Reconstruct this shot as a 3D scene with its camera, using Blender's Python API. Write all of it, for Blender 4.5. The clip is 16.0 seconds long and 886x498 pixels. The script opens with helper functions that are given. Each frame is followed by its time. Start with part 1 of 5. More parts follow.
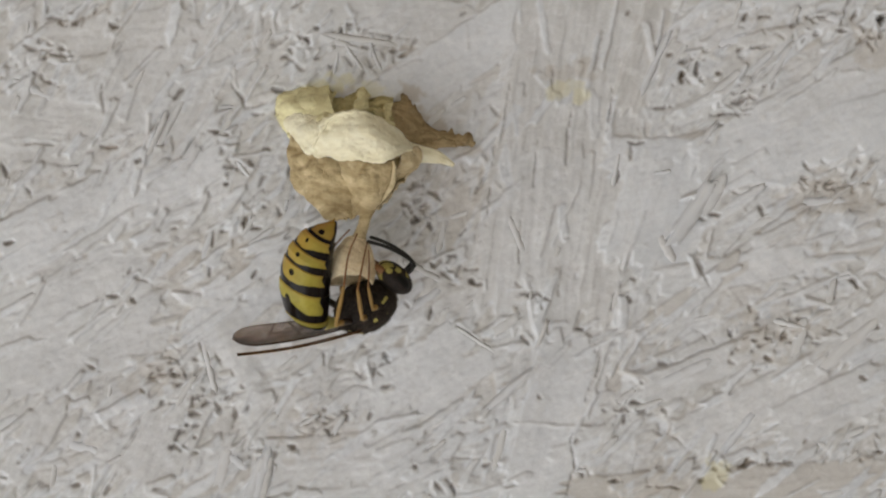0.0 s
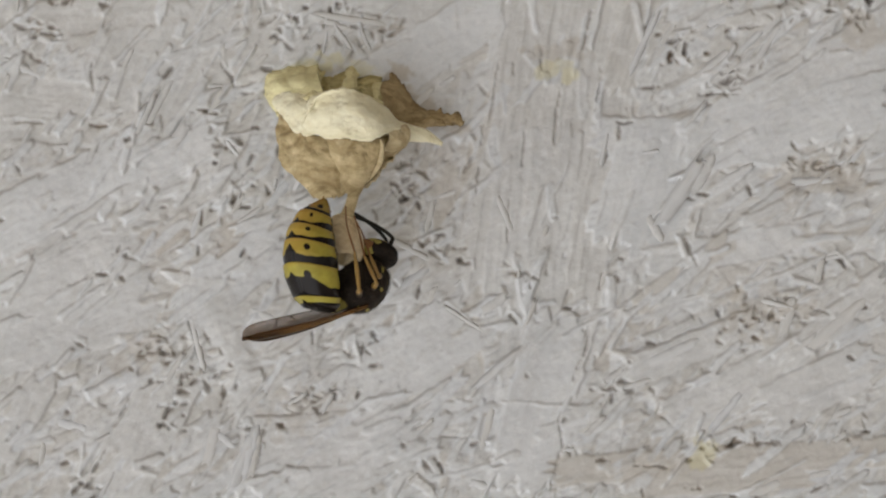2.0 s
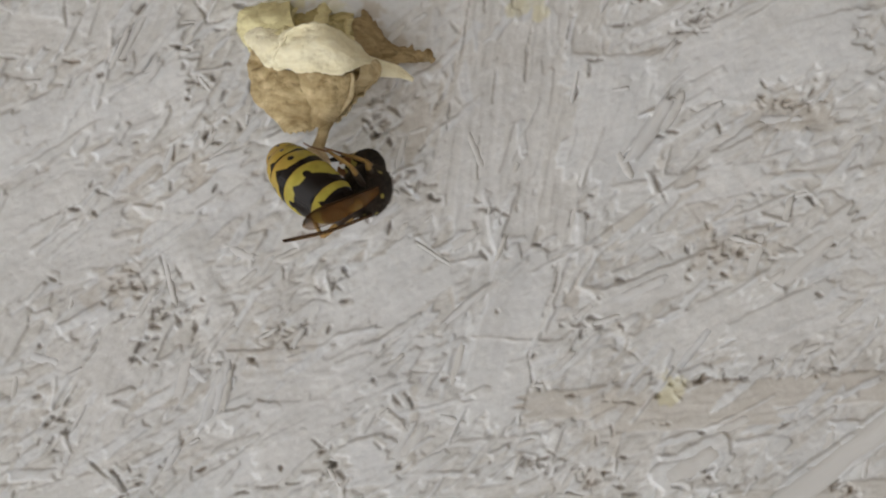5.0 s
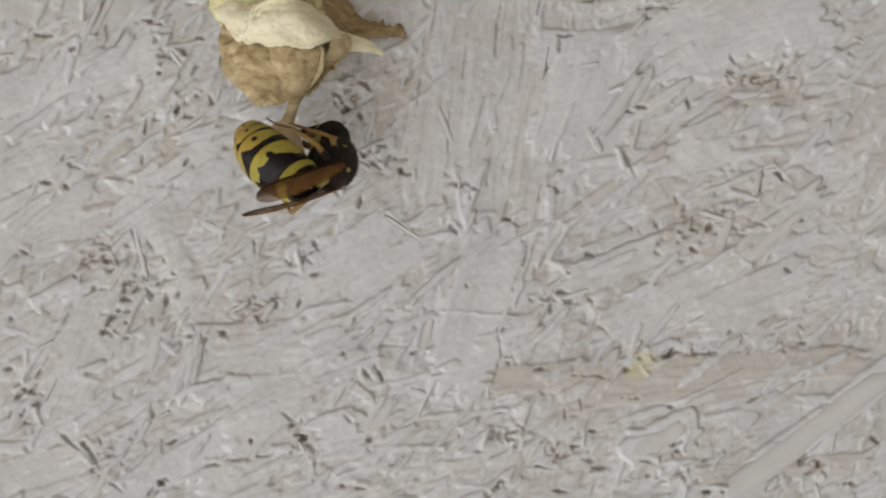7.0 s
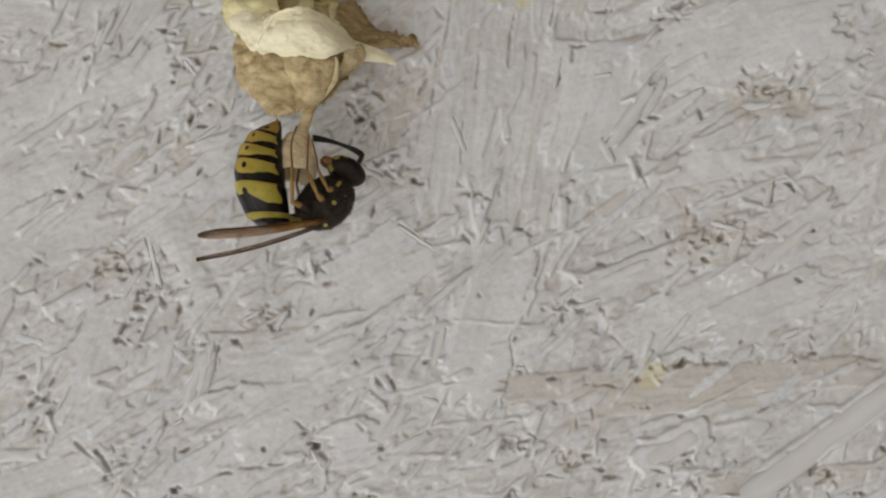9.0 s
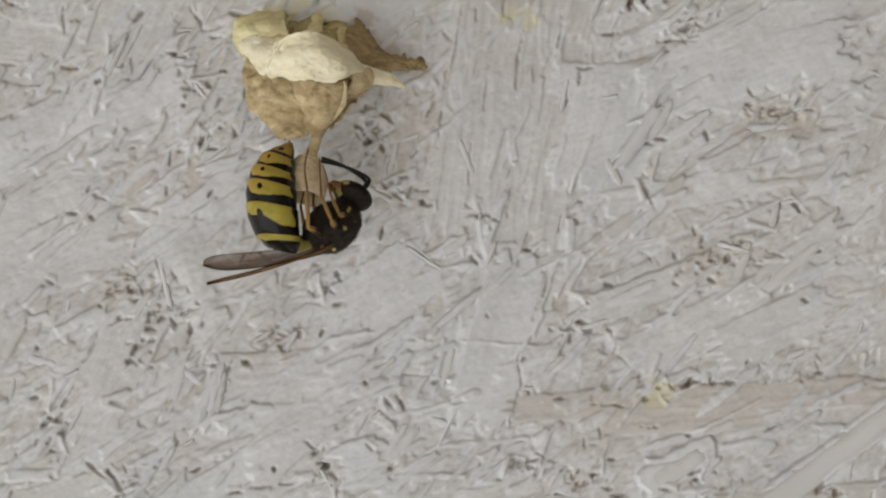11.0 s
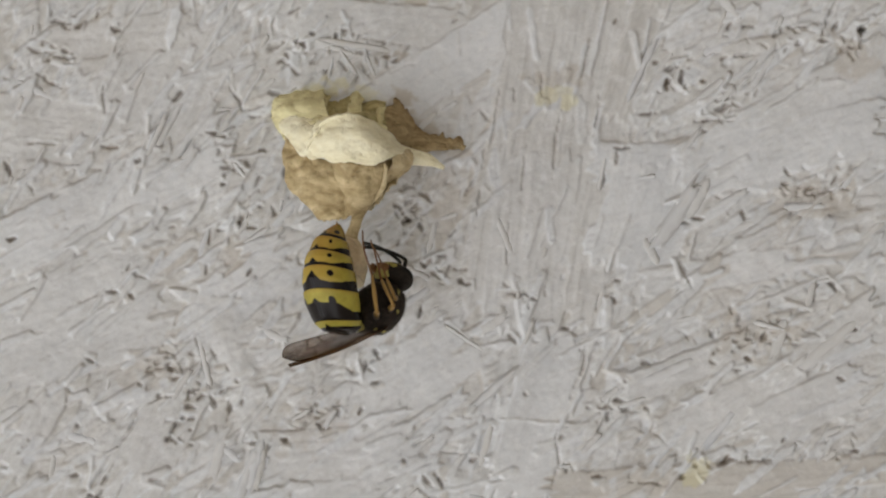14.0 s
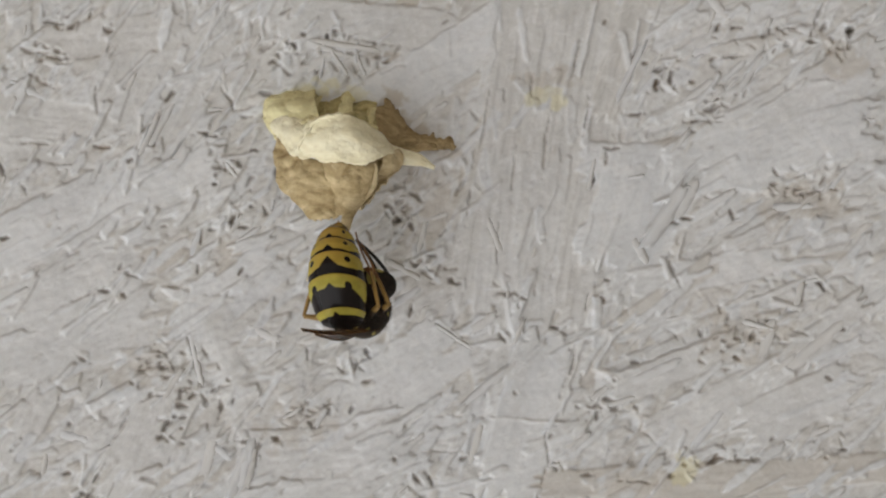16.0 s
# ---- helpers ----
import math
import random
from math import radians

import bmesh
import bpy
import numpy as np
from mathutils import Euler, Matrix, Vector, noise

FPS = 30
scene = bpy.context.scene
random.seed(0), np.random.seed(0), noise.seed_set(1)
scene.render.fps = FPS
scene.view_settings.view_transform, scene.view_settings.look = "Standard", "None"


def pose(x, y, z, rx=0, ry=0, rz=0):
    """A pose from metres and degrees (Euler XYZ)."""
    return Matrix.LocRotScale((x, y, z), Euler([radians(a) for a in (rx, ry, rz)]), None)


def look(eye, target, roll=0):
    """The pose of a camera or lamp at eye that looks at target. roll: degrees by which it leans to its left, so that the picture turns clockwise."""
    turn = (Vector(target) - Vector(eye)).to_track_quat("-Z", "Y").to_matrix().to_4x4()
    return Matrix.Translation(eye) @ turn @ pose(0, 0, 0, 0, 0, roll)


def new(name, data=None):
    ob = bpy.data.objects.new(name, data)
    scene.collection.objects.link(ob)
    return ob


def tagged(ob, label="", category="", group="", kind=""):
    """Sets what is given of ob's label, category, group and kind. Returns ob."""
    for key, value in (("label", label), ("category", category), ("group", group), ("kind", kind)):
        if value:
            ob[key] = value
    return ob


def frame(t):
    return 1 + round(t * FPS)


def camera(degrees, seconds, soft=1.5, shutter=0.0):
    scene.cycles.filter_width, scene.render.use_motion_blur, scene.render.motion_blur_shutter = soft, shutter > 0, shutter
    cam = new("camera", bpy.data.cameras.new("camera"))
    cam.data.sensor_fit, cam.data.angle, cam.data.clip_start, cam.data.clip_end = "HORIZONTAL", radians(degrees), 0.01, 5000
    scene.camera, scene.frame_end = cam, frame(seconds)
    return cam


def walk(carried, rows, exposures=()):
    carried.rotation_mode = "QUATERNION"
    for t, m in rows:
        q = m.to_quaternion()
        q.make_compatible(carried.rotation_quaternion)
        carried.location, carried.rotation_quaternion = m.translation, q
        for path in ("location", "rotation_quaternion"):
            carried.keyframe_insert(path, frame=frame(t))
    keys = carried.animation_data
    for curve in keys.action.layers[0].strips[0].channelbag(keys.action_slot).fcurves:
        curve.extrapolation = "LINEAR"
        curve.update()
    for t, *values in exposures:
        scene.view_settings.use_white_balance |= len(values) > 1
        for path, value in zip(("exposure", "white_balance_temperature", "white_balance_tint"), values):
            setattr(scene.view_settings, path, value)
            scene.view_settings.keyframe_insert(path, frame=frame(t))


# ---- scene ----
MM = 0.001

# ---------------------------------------------------------------- camera
EXPO, KELVIN, TINT = 1.18, 6250, 9.5
cam = camera(22.0, 16.0, soft=2.2)


def eye(x, z, d, yaw, pitch, roll):
    """Held in the hand before the board: offsets in mm, turns in degrees."""
    return pose(x * MM, -(201.66 + d) * MM, z * MM, 90 + pitch, 0, yaw) @ pose(0, 0, 0, 0, 0, roll)


walk(cam, [
    (0, eye(0.00, 0.00, -1.84, -0.03, 0.12, 0.39)),
    (0.3, eye(0.39, 0.21, -1.85, 0.11, 0.15, 0.44)),
    (0.5, eye(0.51, -0.77, -1.86, 0.20, 0.17, 0.48)),
    (0.8, eye(0.69, 0.29, -1.93, 0.22, 0.18, 0.53)),
    (1, eye(-0.07, -1.38, -1.97, 0.24, 0.18, 0.57)),
    (1.3, eye(0.35, -0.30, -2.05, 0.23, 0.20, 0.55)),
    (1.5, eye(1.21, -1.81, -2.10, 0.22, 0.22, 0.54)),
    (1.8, eye(0.84, -2.12, -1.73, 0.21, 0.23, 0.53)),
    (2, eye(1.87, -2.25, -1.49, 0.21, 0.24, 0.52)),
    (2.3, eye(3.13, -3.04, -1.43, 0.24, 0.26, 0.56)),
    (2.5, eye(3.44, -3.85, -1.39, 0.26, 0.28, 0.58)),
    (2.8, eye(2.77, -4.76, -1.11, 0.27, 0.30, 0.66)),
    (3, eye(3.01, -5.66, -0.93, 0.28, 0.32, 0.71)),
    (3.3, eye(4.53, -5.19, -0.74, 0.27, 0.28, 0.69)),
    (3.5, eye(3.62, -4.80, -0.61, 0.26, 0.26, 0.67)),
    (3.8, eye(3.79, -5.69, -0.76, 0.25, 0.25, 0.66)),
    (4, eye(4.65, -5.31, -0.86, 0.24, 0.24, 0.66)),
    (4.2, eye(3.83, -6.45, -0.86, 0.24, 0.24, 0.66)),
    (6.3, eye(5.63, -8.69, 0.40, 0.06, 0.16, 0.88)),
    (6.5, eye(5.27, -9.09, 0.40, 0.06, 0.16, 0.88)),
    (6.8, eye(6.97, -9.42, 0.39, 0.10, 0.16, 0.88)),
    (7, eye(6.92, -9.83, 0.39, 0.13, 0.16, 0.88)),
    (7.3, eye(5.55, -10.11, 0.58, 0.10, 0.17, 0.92)),
    (7.5, eye(5.29, -9.41, 0.70, 0.08, 0.17, 0.95)),
    (7.8, eye(6.11, -10.40, 0.57, 0.10, 0.18, 0.93)),
    (8, eye(5.95, -10.16, 0.49, 0.11, 0.19, 0.91)),
    (8.3, eye(4.68, -9.86, 0.68, 0.04, 0.23, 0.99)),
    (8.5, eye(4.76, -10.06, 0.80, 0.00, 0.25, 1.04)),
    (8.8, eye(5.41, -9.97, 1.01, -0.01, 0.27, 1.04)),
    (9, eye(5.25, -9.44, 1.15, -0.02, 0.28, 1.04)),
    (11.3, eye(6.35, -7.10, 2.77, 0.42, 0.18, 0.92)),
    (11.5, eye(7.05, -6.70, 2.77, 0.42, 0.18, 0.92)),
    (11.8, eye(4.27, -4.59, 3.05, 0.40, 0.22, 0.89)),
    (12, eye(4.19, -4.02, 3.24, 0.39, 0.25, 0.87)),
    (12.3, eye(3.99, -2.06, 3.11, 0.32, 0.29, 0.89)),
    (12.5, eye(2.71, -0.55, 3.03, 0.27, 0.31, 0.91)),
    (12.8, eye(0.43, 0.99, 3.34, 0.29, 0.29, 0.92)),
    (13, eye(1.73, 0.38, 3.54, 0.30, 0.28, 0.92)),
    (13.3, eye(2.12, 0.49, 3.76, 0.34, 0.27, 0.93)),
    (13.5, eye(1.76, 0.75, 3.91, 0.37, 0.27, 0.93)),
    (13.8, eye(1.48, 0.01, 3.88, 0.30, 0.25, 0.94)),
    (14, eye(1.93, -0.36, 3.86, 0.26, 0.23, 0.95)),
    (14.3, eye(1.24, -0.26, 4.13, 0.24, 0.23, 0.95)),
    (14.5, eye(1.53, 0.05, 4.31, 0.23, 0.23, 0.95)),
    (14.8, eye(1.29, -0.32, 4.44, 0.26, 0.24, 0.96)),
    (15, eye(1.65, -0.26, 4.53, 0.28, 0.25, 0.96)),
    (15.3, eye(2.14, 0.15, 4.79, 0.29, 0.25, 0.99)),
    (15.5, eye(2.33, -0.44, 4.96, 0.30, 0.25, 1.01)),
    (15.8, eye(2.29, -0.35, 4.95, 0.32, 0.30, 1.00)),
    (16, eye(3.06, -0.75, 4.95, 0.33, 0.33, 1.00)),
], exposures=[(t, EXPO + stops, KELVIN + warm, TINT) for t, stops, warm in ((0, 0, 0), (3, 0, 20), (4.2, -0.01, 60), (6.5, -0.03, 80), (9, -0.03, 80), (11.5, -0.01, 45), (16, -0.01, 30))])

# ---------------------------------------------------------------- daylight
# an unseen soffit is added to keep the sun off the board; unseen sunlit paving is added in front of it to throw the
# light up from below
SUN_FROM = Vector((-0.30, -0.60, 0.75)).normalized()
world = bpy.data.worlds.new("sky")
scene.world = world
world.use_nodes = True
wn = world.node_tree.nodes
sky = wn.new("ShaderNodeTexSky")
sky.sky_type, sky.sun_disc = "NISHITA", False
sky.sun_elevation = math.asin(SUN_FROM.z)
sky.sun_rotation = math.atan2(SUN_FROM.x, SUN_FROM.y)
wn["Background"].inputs[1].default_value = 0.05
world.node_tree.links.new(sky.outputs[0], wn["Background"].inputs[0])
lamp = bpy.data.lights.new("sun", "SUN")
lamp.energy, lamp.angle, lamp.color = 5.0, radians(0.6), (1.0, 0.985, 0.965)
sun = new("sun", lamp)
sun.matrix_world = look(SUN_FROM, (0, 0, 0))


# ---------------------------------------------------------------- materials
def material(name, rough=0.6, metal=0.0, gloss=0.5):
    m = bpy.data.materials.new(name)
    m.use_nodes = True
    b = m.node_tree.nodes["Principled BSDF"]
    b.inputs["Roughness"].default_value, b.inputs["Metallic"].default_value = rough, metal
    b.inputs["Specular IOR Level"].default_value = gloss
    return m, m.node_tree.nodes, m.node_tree.links, b


def noise_of(ns, ls, scale, detail=4.0, rough=0.55, stretch=(1, 1, 1), coords="Object", distort=0.0):
    tc, mp, nz = ns.new("ShaderNodeTexCoord"), ns.new("ShaderNodeMapping"), ns.new("ShaderNodeTexNoise")
    mp.inputs["Scale"].default_value = stretch
    nz.inputs["Scale"].default_value, nz.inputs["Detail"].default_value = scale, detail
    nz.inputs["Roughness"].default_value, nz.inputs["Distortion"].default_value = rough, distort
    ls.new(tc.outputs[coords], mp.inputs[0])
    ls.new(mp.outputs[0], nz.inputs["Vector"])
    return nz.outputs["Fac"]


def ramp(ns, ls, fac, stops):
    r = ns.new("ShaderNodeValToRGB")
    while len(r.color_ramp.elements) < len(stops):
        r.color_ramp.elements.new(0.5)
    for e, (p, c) in zip(r.color_ramp.elements, stops):
        e.position, e.color = p, (*c, 1) if len(c) == 3 else c
    ls.new(fac, r.inputs[0])
    return r.outputs[0]


def mix(ns, ls, fac, a, b, blend="MIX"):
    n = ns.new("ShaderNodeMix")
    n.data_type, n.blend_type = "RGBA", blend
    for socket, value in ((n.inputs[0], fac), (n.inputs[6], a), (n.inputs[7], b)):
        if isinstance(value, bpy.types.NodeSocket):
            ls.new(value, socket)
        else:
            socket.default_value = value if isinstance(value, (int, float)) else (*value, 1)
    return n.outputs[2]


def bump(ns, ls, b, height, strength, distance):
    n = ns.new("ShaderNodeBump")
    n.inputs["Strength"].default_value, n.inputs["Distance"].default_value = strength, distance
    ls.new(height, n.inputs["Height"])
    ls.new(n.outputs[0], b.inputs["Normal"])


def attribute(ns, name):
    a = ns.new("ShaderNodeAttribute")
    a.attribute_name = name
    return a.outputs["Fac"]


def board_paint():
    """Thin white emulsion over strand board: bare wood where it has not taken, darkened with the pits' shade."""
    m, ns, ls, b = material("painted_strand_board", 0.34, gloss=0.62)
    white = ramp(ns, ls, noise_of(ns, ls, 210, 6, 0.65), [(0.32, (0.484, 0.469, 0.446)), (0.68, (0.623, 0.612, 0.595))])
    cool = ramp(ns, ls, noise_of(ns, ls, 130, 5, 0.6), [(0.35, (0.558, 0.569, 0.588)), (0.65, (0.698, 0.709, 0.727))])
    white = mix(ns, ls, attribute(ns, "tone"), white, cool)
    thin = ramp(ns, ls, noise_of(ns, ls, 520, 6, 0.75, distort=0.6), [(0.5, (0, 0, 0)), (0.78, (1, 1, 1))])
    white = mix(ns, ls, mix(ns, ls, 0.45, (0, 0, 0), thin), white, (0.423, 0.402, 0.372))
    thick = ramp(ns, ls, noise_of(ns, ls, 520, 6, 0.7, (1, 1, 1.3), distort=0.6), [(0.5, (0, 0, 0)), (0.66, (1, 1, 1))])
    white = mix(ns, ls, mix(ns, ls, 0.45, (0, 0, 0), thick), white, (0.763, 0.763, 0.767))
    # bare wood taken down to near black, so the pits' shade is in it
    wood = ramp(ns, ls, noise_of(ns, ls, 500, 4), [(0.3, (0.048, 0.029, 0.016)), (0.7, (0.20, 0.135, 0.078))])
    c = mix(ns, ls, attribute(ns, "bare"), white, wood)
    c = mix(ns, ls, attribute(ns, "tan"), c, (0.419, 0.363, 0.293))
    c = mix(ns, ls, attribute(ns, "pulp"), c, (0.614, 0.567, 0.335))
    ls.new(c, b.inputs["Base Color"])
    fine = noise_of(ns, ls, 1500, 5, 0.65)
    bump(ns, ls, b, fine, 0.3, 0.00015)
    return m


def plain(name, colour, rough=0.8, scale=30.0, spread=0.25):
    m, ns, ls, b = material(name, rough)
    dark = tuple(c * (1 - spread) for c in colour)
    ls.new(ramp(ns, ls, noise_of(ns, ls, scale, 6, 0.6), [(0.3, dark), (0.7, colour)]), b.inputs["Base Color"])
    bump(ns, ls, b, noise_of(ns, ls, scale * 8, 4), 0.3, 0.002)
    return m


def paper_pulp(name, light, dark, streak, fleck=0.55):
    """Chewed wood fibre laid on in bands."""
    m, ns, ls, b = material(name, 0.85)
    bands = noise_of(ns, ls, 420, 5, 0.7, (0.6, 0.6, 1.4), distort=1.2)
    c = ramp(ns, ls, bands, [(0.36, dark), (0.5, tuple((a + d) / 2 for a, d in zip(light, dark))), (0.62, light)])
    spots = ramp(ns, ls, noise_of(ns, ls, 900, 5, 0.7), [(0.55, (0, 0, 0)), (0.72, (1, 1, 1))])
    c = mix(ns, ls, mix(ns, ls, 0.45, (0, 0, 0), spots), c, streak)
    specks = ramp(ns, ls, noise_of(ns, ls, 1300, 3, 0.6, distort=0.8), [(0.60, (0, 0, 0)), (0.70, (1, 1, 1))])
    c = mix(ns, ls, mix(ns, ls, fleck, (0, 0, 0), specks), c, tuple(v * 0.6 for v in dark))
    ls.new(c, b.inputs["Base Color"])
    bump(ns, ls, b, noise_of(ns, ls, 700, 6, 0.7, distort=0.5), 0.7, 0.0005)
    return m


def cuticle(name, yellow, black, rough=0.4, gloss=0.36):
    """Wasp skin: the attribute says which of the two colours it is."""
    m, ns, ls, b = material(name, rough, gloss=gloss)
    y = ramp(ns, ls, noise_of(ns, ls, 700, 5, 0.7), [(0.3, tuple(v * 0.66 for v in yellow)), (0.65, yellow)])
    edge = ramp(ns, ls, attribute(ns, "mark"), [(0.42, (0, 0, 0)), (0.58, (1, 1, 1))])
    y = mix(ns, ls, attribute(ns, "rusty"), y, (0.43, 0.235, 0.05))
    c = mix(ns, ls, edge, y, black)
    ls.new(c, b.inputs["Base Color"])
    bump(ns, ls, b, noise_of(ns, ls, 6000, 2), 0.12, 0.00005)
    return m


def hairy_black():
    m, ns, ls, b = material("downy_black_cuticle", 0.6, gloss=0.2)
    c = ramp(ns, ls, noise_of(ns, ls, 2600, 4, 0.7), [(0.35, (0.008, 0.006, 0.005)), (0.8, (0.038, 0.026, 0.018))])
    edge = ramp(ns, ls, attribute(ns, "mark"), [(0.42, (1, 1, 1)), (0.58, (0, 0, 0))])
    ls.new(mix(ns, ls, edge, c, (0.42, 0.36, 0.10)), b.inputs["Base Color"])
    bump(ns, ls, b, noise_of(ns, ls, 5000, 4, 0.8), 0.5, 0.0001)
    return m


def wing_film():
    m, ns, ls, b = material("smoky_wing_membrane", 0.5, gloss=0.06)
    veins = ramp(ns, ls, attribute(ns, "vein"), [(0.35, (0, 0, 0)), (0.6, (1, 1, 1))])
    ls.new(mix(ns, ls, veins, (0.28, 0.14, 0.038), (0.06, 0.028, 0.011)), b.inputs["Base Color"])
    a = ns.new("ShaderNodeMapRange")
    a.inputs["To Min"].default_value, a.inputs["To Max"].default_value = 0.36, 0.97
    ls.new(attribute(ns, "vein"), a.inputs["Value"])
    ls.new(a.outputs[0], b.inputs["Alpha"])
    return m


PAINT = board_paint()
PALE = paper_pulp("pale_paper_pulp", (0.93, 0.88, 0.66), (0.84, 0.77, 0.52), (0.93, 0.88, 0.66), 0.08)
TAN = paper_pulp("tan_paper_pulp", (0.64, 0.52, 0.30), (0.35, 0.255, 0.12), (0.76, 0.65, 0.42))
CREAM = paper_pulp("cream_paper_pulp", (0.74, 0.63, 0.40), (0.54, 0.42, 0.23), (0.80, 0.71, 0.49))
LEMON = paper_pulp("yellowish_paper_pulp", (0.87, 0.81, 0.48), (0.68, 0.60, 0.31), (0.88, 0.83, 0.55), 0.2)
CELLPAPER = paper_pulp("light_cell_paper", (0.88, 0.76, 0.53), (0.62, 0.48, 0.28), (0.90, 0.82, 0.62))
# olive paper, darkened: the top sheet's shade is put into its colour
OLIVE_SHADE = paper_pulp("olive_shade_pulp", (0.66, 0.58, 0.29), (0.32, 0.26, 0.11), (0.74, 0.67, 0.40))
BROWN = paper_pulp("brown_paper_pulp", (0.52, 0.40, 0.22), (0.27, 0.19, 0.09), (0.58, 0.46, 0.27))
STRIPED = cuticle("yellow_black_cuticle", (0.42, 0.36, 0.06), (0.009, 0.006, 0.005), 0.26, 0.2)
DOWNY = hairy_black()
FUZZ = plain("brown_down", (0.085, 0.058, 0.038), 0.7, 900, 0.4)
EYE = cuticle("black_eye", (0.012, 0.012, 0.012), (0.008, 0.007, 0.006), 0.45, 0.14)
FOOT = cuticle("brown_foot_cuticle", (0.25, 0.115, 0.040), (0.03, 0.018, 0.01), 0.4)
LEG = cuticle("orange_leg_cuticle", (0.36, 0.22, 0.065), (0.03, 0.018, 0.01), 0.4)
HORN = cuticle("black_antenna", (0.02, 0.017, 0.013), (0.012, 0.011, 0.010), 0.45)
WING = wing_film()
# pale surface of the added slab that reflects sunlight onto the board
BOUNCE_SLAB = plain("pale_bounce_slab", (0.67, 0.655, 0.63), 0.9, 6, 0.12)
DARK_GROUND = plain("dark_ground_sheet", (0.12, 0.095, 0.07), 0.95, 8, 0.4)
# for the unseen overhead slab that is added to block sun and sky
SUN_SCREEN = plain("added_sun_screen", (0.34, 0.27, 0.19), 0.8, 10, 0.2)


# ---------------------------------------------------------------- helpers
def mesh_of(name, verts, faces, mat, smooth=True):
    me = bpy.data.meshes.new(name)
    me.from_pydata([tuple(v) for v in verts], [], faces)
    me.materials.append(mat)
    if smooth:
        me.polygons.foreach_set("use_smooth", [True] * len(me.polygons))
    me.update()
    return me


def part(name, me, parent, label="", m=None):
    ob = new(name, me)
    ob.parent = parent
    if m is not None:
        ob.matrix_basis = m
    return tagged(ob, label)


def thing(name, label, category, m, **more):
    ob = new(name)
    ob.empty_display_size = 0.003
    ob.matrix_basis = m
    return tagged(ob, label, category, **more)


def paint_values(me, name, values):
    a = me.attributes.new(name, "FLOAT", "POINT")
    a.data.foreach_set("value", np.asarray(values, dtype=np.float32))


def grid_faces(nu, nv, close=False):
    """Quads of a grid of nu rows of nv points; close joins the last point of a row to its first."""
    out = []
    for i in range(nu - 1):
        for j in range(nv if close else nv - 1):
            k = (j + 1) % nv
            out.append((i * nv + j, i * nv + k, (i + 1) * nv + k, (i + 1) * nv + j))
    return out


def spline(points, n):
    """n points on a smooth curve through the given ones (Catmull-Rom)."""
    p = np.asarray(points, float)
    q = np.vstack([2 * p[0] - p[1], p, 2 * p[-1] - p[-2]])
    out = []
    for t in np.linspace(0, len(p) - 1, n):
        i = min(int(t), len(p) - 2)
        f = t - i
        a, b, c, d = q[i:i + 4]
        out.append(0.5 * (2 * b + (c - a) * f + (2 * a - 5 * b + 4 * c - d) * f ** 2 + (3 * b - a - 3 * c + d) * f ** 3))
    return np.array(out)


def tube(points, radii, n=24, ring=10):
    """A round limb along a curve: verts and faces, closed at both ends. mm."""
    p, r = spline(points, n), spline([[v] for v in radii], n)[:, 0].clip(0.01)
    verts, side = [], Vector((0.3, 1, 0.2))
    for i in range(n):
        d = Vector(p[min(i + 1, n - 1)] - p[max(i - 1, 0)]).normalized()
        a = (side - d * side.dot(d)).normalized()
        b = d.cross(a)
        for k in range(ring):
            w = 2 * math.pi * k / ring
            verts.append(Vector(p[i]) + (a * math.cos(w) + b * math.sin(w)) * r[i])
    faces = grid_faces(n, ring, True)
    verts += [Vector(p[0]), Vector(p[-1])]
    for k in range(ring):
        faces.append((len(verts) - 2, (k + 1) % ring, k))
        faces.append((len(verts) - 1, (n - 1) * ring + k, (n - 1) * ring + (k + 1) % ring))
    return verts, faces


def scaled(verts):
    return [Vector(v) * MM for v in verts]


# ---------------------------------------------------------------- the board
X0, X1, Z0, Z1, CELL = -46.0, 51.0, -39.0, 28.0, 0.105
NX, NZ = int((X1 - X0) / CELL), int((Z1 - Z0) / CELL)
GX, GZ = np.meshgrid(X0 + CELL * np.arange(NX), Z0 + CELL * np.arange(NZ))
rng = np.random.default_rng(7)


def lattice(u, v, seed):
    """Smooth value noise in -1..1 on a plane."""
    tab = np.random.default_rng(seed).uniform(-1, 1, (64, 64))
    i, j = np.floor(u).astype(int), np.floor(v).astype(int)
    f, g = u - i, v - j
    f, g = f * f * (3 - 2 * f), g * g * (3 - 2 * g)
    a, b = tab[i % 64, j % 64], tab[(i + 1) % 64, j % 64]
    c, d = tab[i % 64, (j + 1) % 64], tab[(i + 1) % 64, (j + 1) % 64]
    return (a * (1 - f) + b * f) * (1 - g) + (c * (1 - f) + d * f) * g


RELIEF = 0.12 * lattice(GX / 9, GZ / 9, 1) + 0.05 * lattice(GX / 1.7, GZ / 1.7, 2) - 0.35
TONE, BARE_DARK = np.zeros_like(RELIEF), np.zeros_like(RELIEF)
TANNED, PULP, CALM = np.zeros_like(RELIEF), np.zeros_like(RELIEF), np.zeros_like(RELIEF)


def window(x, z, reach):
    i0, i1 = int((x - reach - X0) / CELL), int((x + reach - X0) / CELL) + 1
    j0, j1 = int((z - reach - Z0) / CELL), int((z + reach - Z0) / CELL) + 1
    return slice(max(j0, 0), min(max(j1, 0), NZ)), slice(max(i0, 0), min(max(i1, 0), NX))


def local(x, z, angle, w):
    c, s = math.cos(radians(angle)), math.sin(radians(angle))
    dx, dz = GX[w] - x, GZ[w] - z
    return dx * c + dz * s, -dx * s + dz * c


